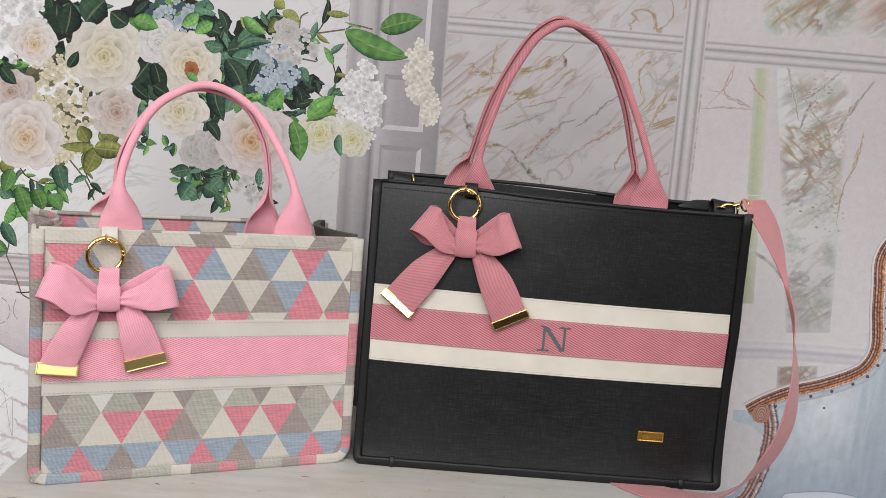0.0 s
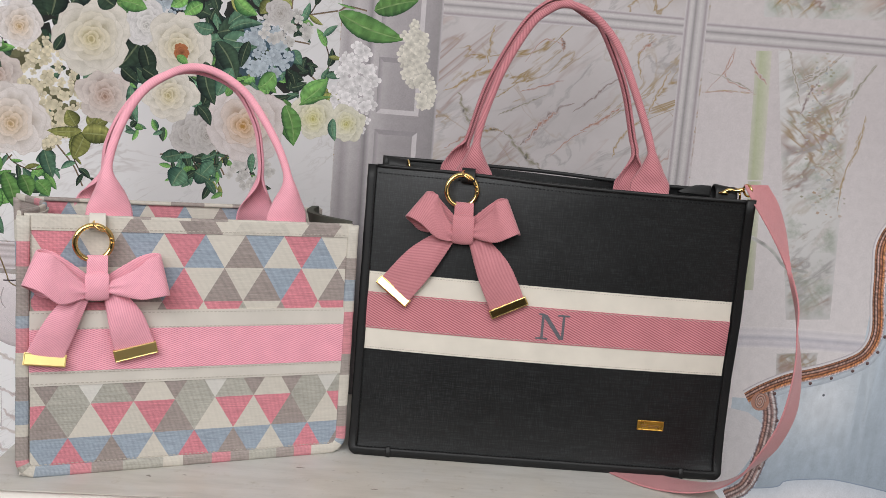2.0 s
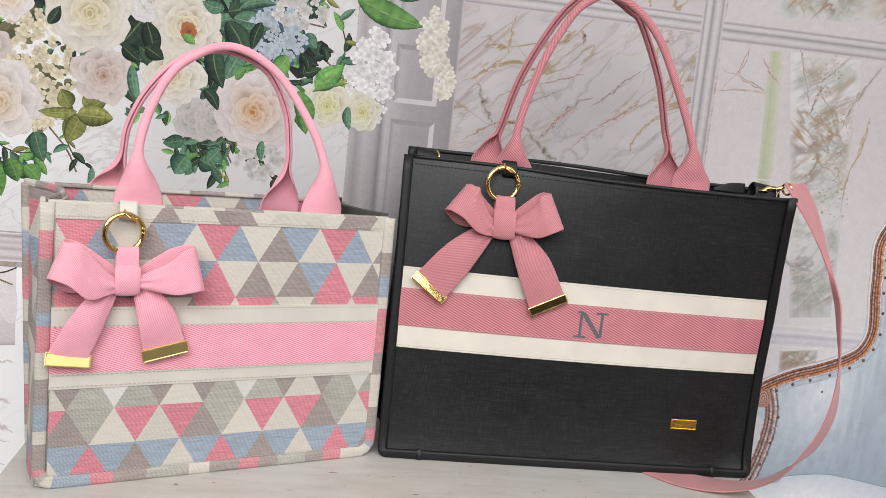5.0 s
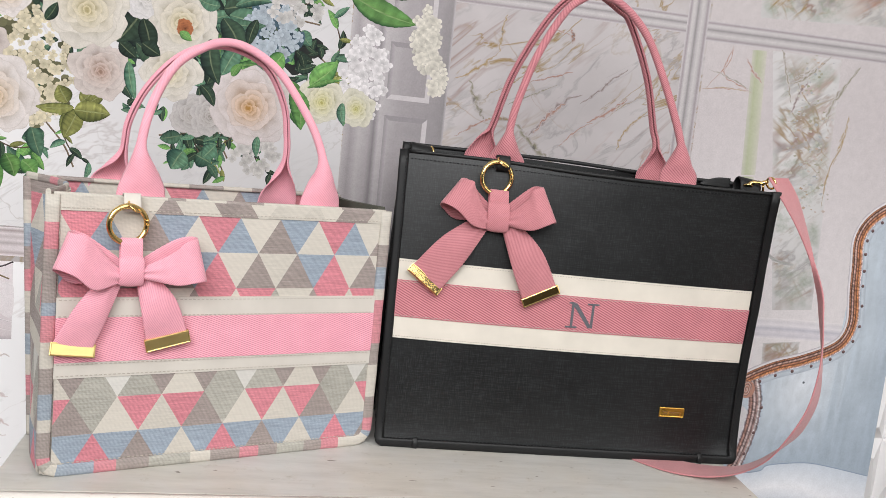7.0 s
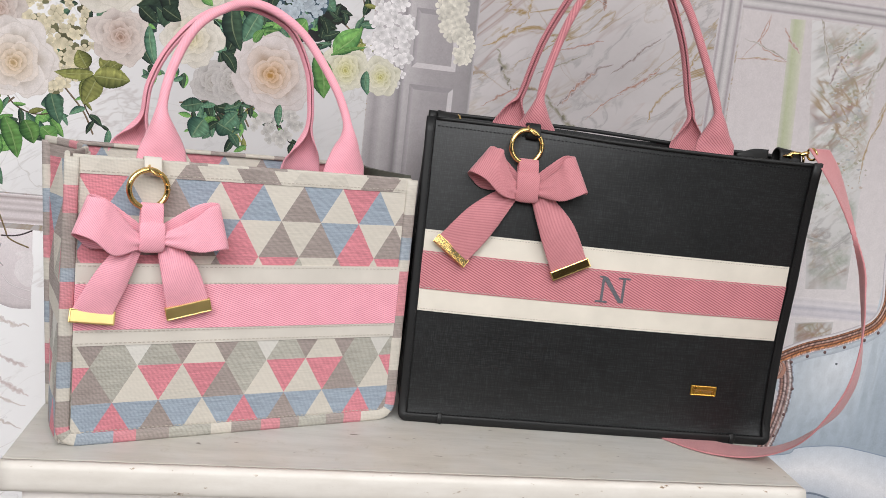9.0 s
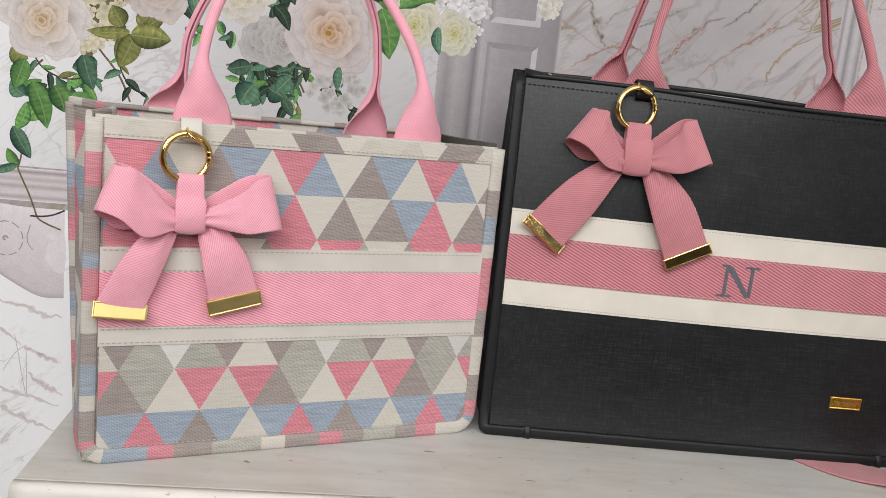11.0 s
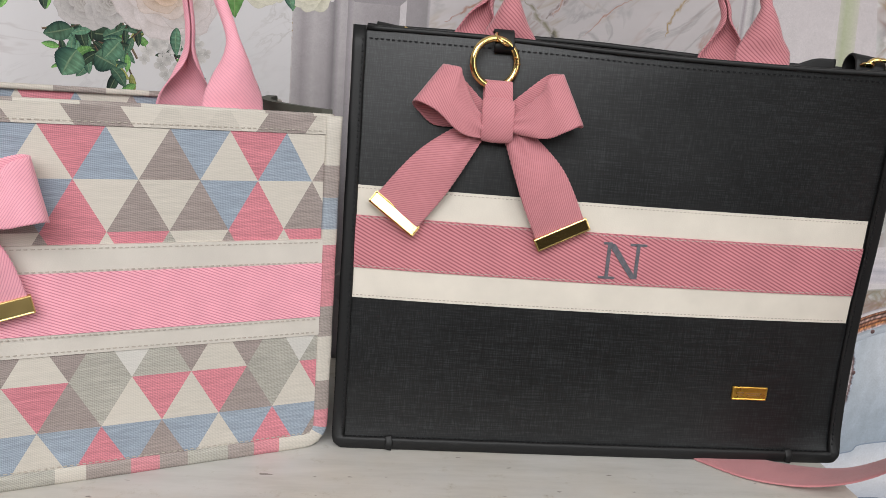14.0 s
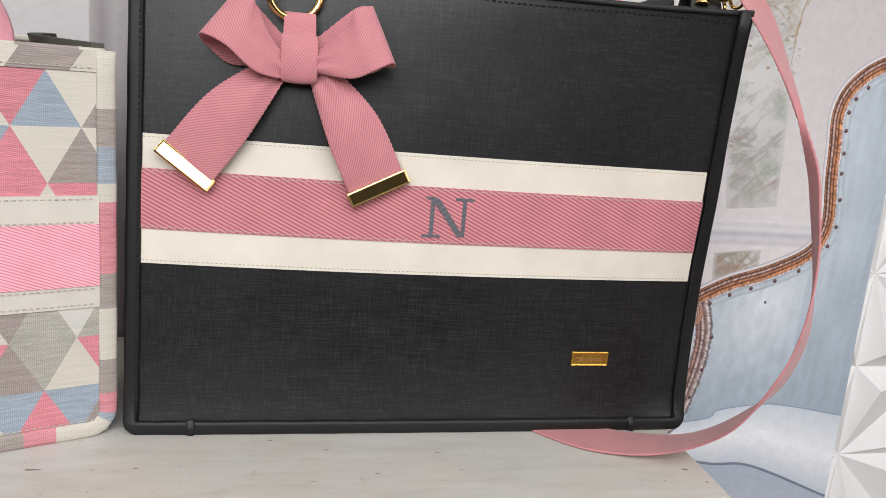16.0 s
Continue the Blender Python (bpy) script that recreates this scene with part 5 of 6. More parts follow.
def handle(points, across, flare, tube, mat, parent, taper, label, seam=1.0):
    """A webbing handle: flat ends that roll into a tube, its slit towards y * seam."""
    n, m, thick = 110, 22, 0.0013
    path = spline(points, n)
    run = [0]
    for a, b in zip(path, path[1:]):
        run.append(run[-1] + np.linalg.norm(b - a))
    bm = bmesh.new()
    uv = bm.loops.layers.uv.new("UVMap")
    rings, last = [], None
    for i, p in enumerate(path):
        d = min(run[i], run[-1] - run[i])
        f = min(1.0, max(0.0, 1 - (d - taper[0]) / taper[1]))
        f = f * f * (3 - 2 * f) if taper[2] else f ** 1.1
        t = path[min(i + 1, n)] - path[max(i - 1, 0)]
        t = t / np.linalg.norm(t)
        w = np.cross(t, np.cross(np.array(across), np.array((0, 0, 1.0))))
        w = w / np.linalg.norm(w)
        if last is None and w[0] * across[0] < 0 or last is not None and np.dot(w, last) < 0:
            w = -w
        last = w
        back = np.cross(t, w)
        back = back * (1 if back[1] * seam > 0 else -1)
        half = tube + (flare - tube) * f
        curl = math.pi * (0.94 - 0.80 * f)
        radius = half / (math.sin(curl) if curl < math.pi / 2 else 1.0)
        row = []
        for side in (0.0, thick):
            for k in range(m + 1):
                a = curl * (2 * k / m - 1)
                row.append(bm.verts.new(p + w * ((radius - side) * math.sin(a)) + back * (radius - (radius - side) * math.cos(a) - radius * (1 - f))))
        rings.append(row)
    size = 2 * (m + 1)
    loop_order = list(range(m + 1)) + list(range(size - 1, m, -1))
    for i in range(n):
        for k in range(size):
            a, b = loop_order[k], loop_order[(k + 1) % size]
            f = bm.faces.new((rings[i][a], rings[i][b], rings[i + 1][b], rings[i + 1][a]))
            f.smooth = True
            for loop, (q, r) in zip(f.loops, ((a, i), (b, i), (b, i + 1), (a, i + 1))):
                loop[uv].uv = (flare * (2 * (q % (m + 1)) / m - 1), run[r])
    for end in (rings[0], rings[-1]):
        bm.faces.new([end[k] for k in loop_order])
    bmesh.ops.recalc_face_normals(bm, faces=bm.faces)
    return part("handle", bm, mat, parent, label)


# ---- black handbag ----
def black_front(x, z, out=0.0):
    """A point on the black bag's front, out metres before it; x in metres from world zero."""
    f = (x + 0.0716) / 0.4016
    g = z / 0.305
    y = (0.849 + 0.024 * g) * (1 - f) + (0.847 + 0.0382 * g - 0.0667 * g * g) * f
    puff = 0.0095 * math.sin(math.pi * min(1, max(0, f))) ** 0.7 * math.sin(math.pi * min(1, max(0, g))) ** 0.7
    flare = 0.0045 * max(0.0, 1 - g / 0.09) ** 2
    narrow = 0.0115 * max(0.0, (z - 0.17) / 0.134) ** 1.2 * max(0.0, f) ** 2
    lift = g ** 3 * (0.0035 * (1 - f) - 0.001 * f) - 0.0025 * g ** 6 * math.exp(-((f - 0.60) / 0.18) ** 2)
    return Vector((x - narrow, y - puff - flare - out, z + lift))


def surface(name, fn, u0, u1, v0, v1, nu, nv, thick, mat, parent, label=""):
    """A thin curved panel over fn(u, v, out), with UV in metres."""
    bm = bmesh.new()
    uv = bm.loops.layers.uv.new("UVMap")
    at = {}
    for i in range(nu + 1):
        for j in range(nv + 1):
            u, v = u0 + (u1 - u0) * i / nu, v0 + (v1 - v0) * j / nv
            for s, o in ((0, thick), (1, 0.0)):
                at[i, j, s] = bm.verts.new(fn(u, v, o))

    def face(keys):
        f = bm.faces.new([at[k] for k in keys])
        f.smooth = True
        for loop, k in zip(f.loops, keys):
            loop[uv].uv = (v0 + (v1 - v0) * k[1] / nv, u0 + (u1 - u0) * k[0] / nu)

    for i in range(nu):
        for j in range(nv):
            face(((i, j, 0), (i + 1, j, 0), (i + 1, j + 1, 0), (i, j + 1, 0)))
            face(((i, j, 1), (i, j + 1, 1), (i + 1, j + 1, 1), (i + 1, j, 1)))
    for i in range(nu):
        face(((i, 0, 1), (i + 1, 0, 1), (i + 1, 0, 0), (i, 0, 0)))
        face(((i, nv, 0), (i + 1, nv, 0), (i + 1, nv, 1), (i, nv, 1)))
    for j in range(nv):
        face(((0, j, 0), (0, j + 1, 0), (0, j + 1, 1), (0, j, 1)))
        face(((nu, j, 1), (nu, j + 1, 1), (nu, j + 1, 0), (nu, j, 0)))
    bmesh.ops.recalc_face_normals(bm, faces=bm.faces)
    bm.normal_update()
    for e in bm.edges:
        if len(e.link_faces) == 2 and e.calc_face_angle(0) > 0.9:
            e.smooth = False
    return part(name, bm, mat, parent, label)


def piping(name, points, wide, thick, mat, parent, out=(0, -1, 0), n=40, label=""):
    """A soft folded edge binding along a line."""
    path = spline(points, n)
    rows = []
    for i, p in enumerate(path):
        t = path[min(i + 1, n)] - path[max(i - 1, 0)]
        w = np.cross(t, np.array(out))
        w = w / np.linalg.norm(w)
        nn = np.cross(w, t)
        rows.append((p, w, nn / np.linalg.norm(nn), wide * (1 + 0.03 * math.sin(i * 1.7)), thick))
    sec = [(math.copysign(abs(math.cos(a)) ** 0.6, math.cos(a)), math.copysign(abs(math.sin(a)) ** 0.7, math.sin(a))) for a in (math.tau * (k + 0.5) / 12 for k in range(12))]
    return part(name, sweep(rows, sec), mat, parent, label)


def rim_path(fn, x0, x1, z0, top, r, out):
    """Points down one side, round the lower corners and up the other side."""
    pts = [fn(x0, top - (top - z0 - r) * k / 20, out) for k in range(20)]
    pts += [fn(x0 + r - r * math.cos(a), z0 + r - r * math.sin(a), out) for a in (math.pi / 2 * k / 8 for k in range(9))]
    pts += [fn(x0 + r + (x1 - x0 - 2 * r) * k / 30, z0, out) for k in range(1, 30)]
    pts += [fn(x1 - r + r * math.sin(a), z0 + r - r * math.cos(a), out) for a in (math.pi / 2 * k / 8 for k in range(9))]
    pts += [fn(x1, z0 + r + (top - z0 - r) * k / 20, out) for k in range(1, 21)]
    return pts


def black_bag():
    bag = tagged(new("handbag"), "large black structured handbag with cream and rose stripe band", "handbag", "handbags on the table")
    x0, x1, top = -0.062, 0.320, 0.303
    surface("front_panel", lambda u, v, o: black_front(u, v, o - 0.003), x0 - 0.004, x1 + 0.004, 0.004, top, 36, 60, 0.003, BLACK, bag, "black coated linen-look front")

    def back(u, v, o):
        p = black_front(u, v, 0)
        return p + Vector((0.010 * v / 0.3, 0.118 - 0.027 * v / 0.3 + o, 0.006 * v / 0.3))

    surface("back_panel", back, x0 - 0.006, x1 + 0.006, 0.0, top, 12, 10, 0.003, BLACK, bag)
    for s, xe in ((-1, -0.067), (1, 0.325)):
        def side(u, v, o, xe=xe, s=s):
            a, b = black_front(xe, v, 0), back(xe, v, 0)
            p = a.lerp(b, u)
            return p + Vector((-s * (0.018 * (v / 0.3) ** 2 * math.sin(math.pi * u) + o), 0, 0))
        surface("side_panel", side, 0.0, 1.0, 0.002, 0.300, 10, 10, 0.002, BLACK_EDGE, bag)
    surface("base_panel", lambda u, v, o: Vector((u, 0.848 + v, 0.002 + o)), x0, x1, 0.0, 0.115, 6, 4, 0.003, BLACK_EDGE, bag)
    surface("zip_panel", lambda u, v, o: black_front(u, 0.268, 0) + Vector((0.006, 0.003 + v * 0.093, o + 0.004 * math.sin(9 * u))), x0 - 0.004, x1 + 0.002, 0.0, 1.0, 16, 3, 0.002, BLACK_EDGE, bag)
    F = black_front
    edge = rim_path(F, -0.0672, 0.3252, 0.0050, 0.305, 0.0045, 0.0015)
    piping("binding", edge, 0.0048, 0.0024, BLACK_EDGE, bag, n=len(edge) - 1, label="black leatherette edge binding")
    piping("rim", [F(-0.062, 0.304, 0.0), F(0.03, 0.304, -0.001), F(0.13, 0.303, 0.001), F(0.24, 0.302, 0.0), F(0.322, 0.303, 0.0)], 0.0019, 0.0024, BLACK_EDGE, bag)
    piping("rim", [back(-0.066, 0.304, 0), back(0.1, 0.306, 0), back(0.22, 0.303, 0), back(0.326, 0.302, 0)], 0.0022, 0.0024, BLACK_EDGE, bag)
    for xx in (-0.068, 0.328):
        piping("binding", [back(xx, 0.0, 0), back(xx, 0.1, 0), back(xx, 0.2, 0), back(xx, 0.306, 0)], 0.005, 0.004, BLACK_EDGE, bag)
    for xx in (-0.030, 0.285):
        piping("seam_fold", [F(xx, 0.011, 0.0030), F(xx + 0.001, 0.006, 0.0045), F(xx, 0.001, 0.0030)], 0.0028, 0.0010, BLACK_EDGE, bag, n=8)
    surface("stripe", lambda u, v, o: F(u, v, o + 0.0002), -0.0635, 0.3185, 0.173, 0.1958, 36, 2, 0.0008, CREAM, bag, "cream leatherette stripe")
    surface("stripe", lambda u, v, o: F(u, v, o + 0.0002), -0.0635, 0.3190, 0.1142, 0.138, 36, 2, 0.0008, CREAM, bag, "cream leatherette stripe")
    surface("webbing_band", lambda u, v, o: F(u, v, o + 0.0006), -0.0635, 0.3187, 0.1365, 0.1745, 36, 2, 0.0014, ROSE_WEB, bag, "dusty rose twill webbing band")
    line = lambda a, b, z, o: [F(a + (b - a) * k / 20, z, o) for k in range(21)]
    stitches([line(-0.063, 0.318, 0.1938, 0.0010), line(-0.063, 0.318, 0.1162, 0.0010), line(-0.063, 0.318, 0.1730, 0.0022), line(-0.063, 0.318, 0.1380, 0.0022)], (0, -1, 0), 0.0018, 0.0011, 0.0005, 0.0003, CREAM_THREAD, bag)
    col = lambda x, o, a, b: [F(x, a + (b - a) * k / 10, o) for k in range(11)]
    stitches([*(col(x, 0.0036, 0.014, 0.298) for x in (-0.0646, 0.3222)), line(-0.061, 0.318, 0.297, 0.0005), line(-0.061, 0.318, 0.0096, 0.0026)], (0, -1, 0), 0.0024, 0.0016, 0.0008, 0.0007, BLACK_THREAD, bag)
    # monogram
    bm = bmesh.new()
    uv = bm.loops.layers.uv.new("UVMap")
    cx, cz, w, h = 0.1335, 0.1545, 0.0108, 0.0128

    def stroke(pts):
        lo = [bm.verts.new(F(cx + x, cz + z, 0.0019)) for x, z in pts]
        hi = [bm.verts.new(F(cx + x, cz + z, 0.0027)) for x, z in pts]
        fs = [bm.faces.new(hi)] + [bm.faces.new((lo[i], lo[(i + 1) % len(pts)], hi[(i + 1) % len(pts)], hi[i])) for i in range(len(pts))]
        for f in fs:
            for loop in f.loops:
                loop[uv].uv = (loop.vert.co.x, loop.vert.co.z)

    t = 0.0013
    stroke([(-w - t, -h), (-w + t, -h), (-w + t, h), (-w - t, h)])
    stroke([(w - t, -h), (w + t, -h), (w + t, h), (w - t, h)])
    stroke([(-w - 0.0015, h), (-w + 0.0042, h), (w + 0.0012, -h), (w - 0.0035, -h)])
    for sx, sz in ((-w, -h), (w, h)):
        stroke([(sx - 0.0062, sz - 0.0009), (sx + 0.0062, sz - 0.0009), (sx + 0.0062, sz + 0.0009), (sx - 0.0062, sz + 0.0009)])
    stroke([(-w - 0.0045, h - 0.0009), (-w + 0.002, h - 0.0009), (-w + 0.002, h + 0.0009), (-w - 0.0045, h + 0.0009)])
    bmesh.ops.recalc_face_normals(bm, faces=bm.faces)
    part("monogram", bm, GREY_THREAD, bag, "embroidered grey letter N")
    # maker's plate
    bm = bmesh.new()
    box(bm, (-0.0142, -0.0016, -0.0054), (0.0142, 0.0, 0.0054), 0.0007)
    face = min(bm.faces, key=lambda f: f.calc_center_median().y)
    bmesh.ops.inset_individual(bm, faces=[face], thickness=0.0009, depth=-0.0003)
    at = F(0.2487, 0.0545, 0.0002)
    bmesh.ops.translate(bm, verts=bm.verts, vec=at)
    plate = part("plate", bm, PLATE_GOLD, bag, "small gold maker's plate with engraved script")
    bm = bmesh.new()
    for a, b, z in ((-0.0105, -0.0045, 0.0006), (-0.003, 0.0095, 0.0002), (-0.0095, -0.0055, -0.0014), (-0.0015, 0.0085, -0.0014)):
        box(bm, (at.x + a, at.y - 0.0017, at.z + z - 0.0005), (at.x + b, at.y - 0.0011, at.z + z + 0.0005))
    part("engraving", bm, ENGRAVED, plate)
    handle([(0.039, 0.866, 0.284), (0.0385, 0.866, 0.318), (0.040, 0.869, 0.346), (0.047, 0.873, 0.376), (0.062, 0.880, 0.419), (0.086, 0.888, 0.464), (0.104, 0.893, 0.482), (0.123, 0.894, 0.490), (0.150, 0.889, 0.481), (0.177, 0.880, 0.452), (0.198, 0.866, 0.404), (0.216, 0.854, 0.353), (0.220, 0.850, 0.328), (0.219, 0.843, 0.290)], (1, -0.1, 0), 0.0200, 0.0041, ROSE_HANDLE, bag, (0.023, 0.031, False), "dusty rose rolled webbing handle")
    handle([(0.022, 0.936, 0.272), (0.026, 0.936, 0.320), (0.034, 0.937, 0.346), (0.050, 0.932, 0.404), (0.078, 0.921, 0.462), (0.100, 0.911, 0.488), (0.122, 0.907, 0.495), (0.152, 0.907, 0.480), (0.168, 0.911, 0.468), (0.197, 0.918, 0.414), (0.213, 0.921, 0.360), (0.217, 0.914, 0.335), (0.214, 0.911, 0.270)], (1, -0.1, 0), 0.0200, 0.0041, ROSE_HANDLE, bag, (0.037, 0.031, False), "dusty rose rolled webbing handle", -1.0)
    ribbon("zip_tongue", [(0.261, 0.885, 0.3030), (0.278, 0.884, 0.3020), (0.295, 0.884, 0.3010)],
           [(0.261, 0.886, 0.3050), (0.278, 0.885, 0.3120), (0.295, 0.885, 0.3130)], 0.0026, BLACK_EDGE, bag, 20, "black leatherette zip end tongue")
    for xx, yy in ((-0.044, 0.940), (0.297, 0.850)):
        ribbon("side_tab", [(xx - 0.011, yy - 0.008, 0.296), (xx - 0.011, yy - 0.007, 0.310), (xx - 0.011, yy, 0.3155), (xx - 0.011, yy + 0.008, 0.310), (xx - 0.011, yy + 0.009, 0.296)],
               [(xx + 0.011, yy - 0.010, 0.295), (xx + 0.011, yy - 0.009, 0.307), (xx + 0.011, yy - 0.002, 0.3125), (xx + 0.011, yy + 0.006, 0.307), (xx + 0.011, yy + 0.007, 0.295)], 0.0022, BLACK_EDGE, bag, 24, "black leatherette side tab")
        bm = bmesh.new()
        torus(bm, (xx + 0.012, yy - 0.003, 0.306), (0.9, 0.2, 0.1), 0.007, 0.0012, 28, 8)
        part("ring", bm, GOLD, bag, "gold D ring")
    return bag


black_bag()


def shoulder_strap():
    """Loose rose strap from the clip at the bag's corner, out over the table's edge and back under the bag."""
    strap = tagged(new("shoulder_strap"), "dusty rose webbing shoulder strap looping from bag onto table", "strap")
    left = [(0.311, 0.834, 0.3180), (0.316, 0.818, 0.3020), (0.332, 0.806, 0.2740), (0.348, 0.800, 0.2440), (0.359, 0.792, 0.208), (0.363, 0.787, 0.183), (0.369, 0.786, 0.158), (0.371, 0.781, 0.133), (0.366, 0.770, 0.108), (0.357, 0.763, 0.088), (0.345, 0.762, 0.066), (0.333, 0.775, 0.045), (0.326, 0.795, 0.025), (0.315, 0.812, 0.011), (0.296, 0.826, 0.004), (0.267, 0.842, 0.0015), (0.235, 0.872, 0.0012), (0.21, 0.90, 0.0012)]
    right = [(0.340, 0.846, 0.3190), (0.352, 0.842, 0.3000), (0.358, 0.830, 0.2740), (0.354, 0.801, 0.2440), (0.357, 0.779, 0.210), (0.352, 0.763, 0.185), (0.350, 0.754, 0.160), (0.345, 0.746, 0.135), (0.339, 0.742, 0.110), (0.331, 0.740, 0.090), (0.320, 0.743, 0.066), (0.312, 0.754, 0.042), (0.302, 0.772, 0.022), (0.286, 0.787, 0.009), (0.263, 0.798, 0.003), (0.234, 0.813, 0.0015), (0.205, 0.845, 0.0012), (0.18, 0.875, 0.0012)]
    ribbon("webbing", left, right, 0.0016, STRAP_WEB, strap, 220, selvage=0.0003)
    a, b = Vector((0.2900, 0.8380, 0.3075)), Vector((0.3130, 0.8360, 0.3135))
    bm = bmesh.new()
    torus(bm, b + Vector((0.003, 0, -0.001)), (0.9, 0.3, 0.2), 0.0058, 0.0012, 26, 8)
    part("ring", bm, GOLD, strap)
    rows = []
    for k, r in enumerate((0.0010, 0.0020, 0.0022, 0.0019, 0.0012, 0.0012, 0.0026, 0.0026, 0.0012)):
        rows.append((a.lerp(b, k / 8) + Vector((0, 0, 0.0022 * math.sin(math.pi * min(1, k / 5)))), (0, 1, 0), (0, 0, 1), r, r))
    part("clip", sweep(rows, ROUND), GOLD, strap, "gold swivel clip")
    bm = bmesh.new()
    torus(bm, a + Vector((0.003, 0.002, 0.0)), (0.1, 0.3, 0.95), 0.0040, 0.0011, 24, 8)
    part("hook", bm, GOLD, strap)
    return strap


shoulder_strap()
bow(lambda x, z, o: black_front(x, z, o), (0.028, 0.2875), 0.0178, (0.0315, 0.249), 0.0108, 0.0132,
    ((-0.007, 0.284), (-0.028, 0.257), (0.004, 0.2400)), ((0.074, 0.284), (0.090, 0.250), (0.064, 0.240)),
    ((-0.0515, 0.1895), (-0.020, 0.1665)), ((0.0675, 0.1635), (0.1025, 0.1815)), (0.034, 0.307), ROSE_RIBBON, BLACK_EDGE, "dusty rose ribbon bow charm on gold ring, black bag")

# ---- triangle-patterned handbag ----
PO = Vector((-0.356, 0.736, 0.0))
PU = Vector((math.cos(radians(22.3)), math.sin(radians(22.3)), 0))
PV = Vector((-math.sin(radians(22.3)), math.cos(radians(22.3)), 0))


def pink_at(u, z, out=0.0, v=0.0):
    return PO + PU * u + PV * (v - out) + Vector((0, 0, z))


TONES = {"P": (0.658, 0.235, 0.277), "B": (0.320, 0.376, 0.446), "G": (0.348, 0.291, 0.268), "W": (0.620, 0.573, 0.503), "L": (0.442, 0.423, 0.371), "S": (0.639, 0.616, 0.573)}
# top, bottom, u of one lower corner, colours of the upright and of the hanging triangles by column
PATTERN = ((0.232, 0.1993, 0.131, "BGW", "PWB"), (0.1993, 0.166, 0.150, "GGP", "WWB"), (0.166, 0.133, 0.131, "WLG", "PPW"), (0.102, 0.069, 0.1645, "LWL", "SGG"), (0.069, 0.0365, 0.1455, "WWG", "LPP"), (0.0365, 0.004, 0.1645, "GWP", "BBB"))


def clip(poly, axis, lim, keep_above):
    out = []
    for i, p in enumerate(poly):
        q = poly[(i + 1) % len(poly)]
        ip, iq = (p[axis] >= lim) == keep_above, (q[axis] >= lim) == keep_above
        if ip:
            out.append(p)
        if ip != iq:
            f = (lim - p[axis]) / (q[axis] - p[axis])
            out.append(tuple(a + (b - a) * f for a, b in zip(p, q)))
    return out


def triangles(u0, u1, z0, z1):
    """The cloth's triangles inside a rectangle: (points, colour)."""
    W = 0.0379
    out = []
    for top, low, first, ups, downs in PATTERN:
        for k in range(-14, 16):
            a = first + W * k
            for pts, c in (([(a, low), (a + W, low), (a + W / 2, top)], ups[k % 3]), ([(a, low), (a + W / 2, top), (a - W / 2, top)], downs[k % 3])):
                for axis, lim, keep in ((0, u0, True), (0, u1, False), (1, z0, True), (1, z1, False)):
                    if len(pts) > 2:
                        pts = clip(pts, axis, lim, keep)
                if len(pts) > 2 and max(p[1] for p in pts) - min(p[1] for p in pts) > 1e-5:
                    out.append((pts, TONES[c]))
    return out


def cloth(name, pieces, fn, parent, label=""):
    bm = bmesh.new()
    lay = bm.loops.layers.float_color.new("ink")
    for pts, c in pieces:
        k = random.uniform(0.95, 1.05)
        f = bm.faces.new([bm.verts.new(fn(*p)) for p in pts])
        for loop in f.loops:
            loop[lay] = (*shade(c, k), 1)
    bmesh.ops.remove_doubles(bm, verts=bm.verts, dist=0.0006)
    return part(name, bm, JACQUARD, parent, label)


def cloth_binding(name, points, wide, thick, parent, out, colours, n=60):
    """A folded edge of the cloth, its colours changing along it."""
    ob = piping(name, points, wide, thick, JACQUARD, parent, out, n)
    att = ob.data.color_attributes.new("ink", "FLOAT_COLOR", "CORNER")
    per = len(ob.data.vertices) // (n + 1)
    for poly in ob.data.polygons:
        k = min(len(colours) - 1, int(poly.index // per / n * len(colours)))
        c = blend(TONES["L"], TONES[colours[k]], 0.88)
        for i in poly.loop_indices:
            att.data[i].color = (*c, 1)
    return ob


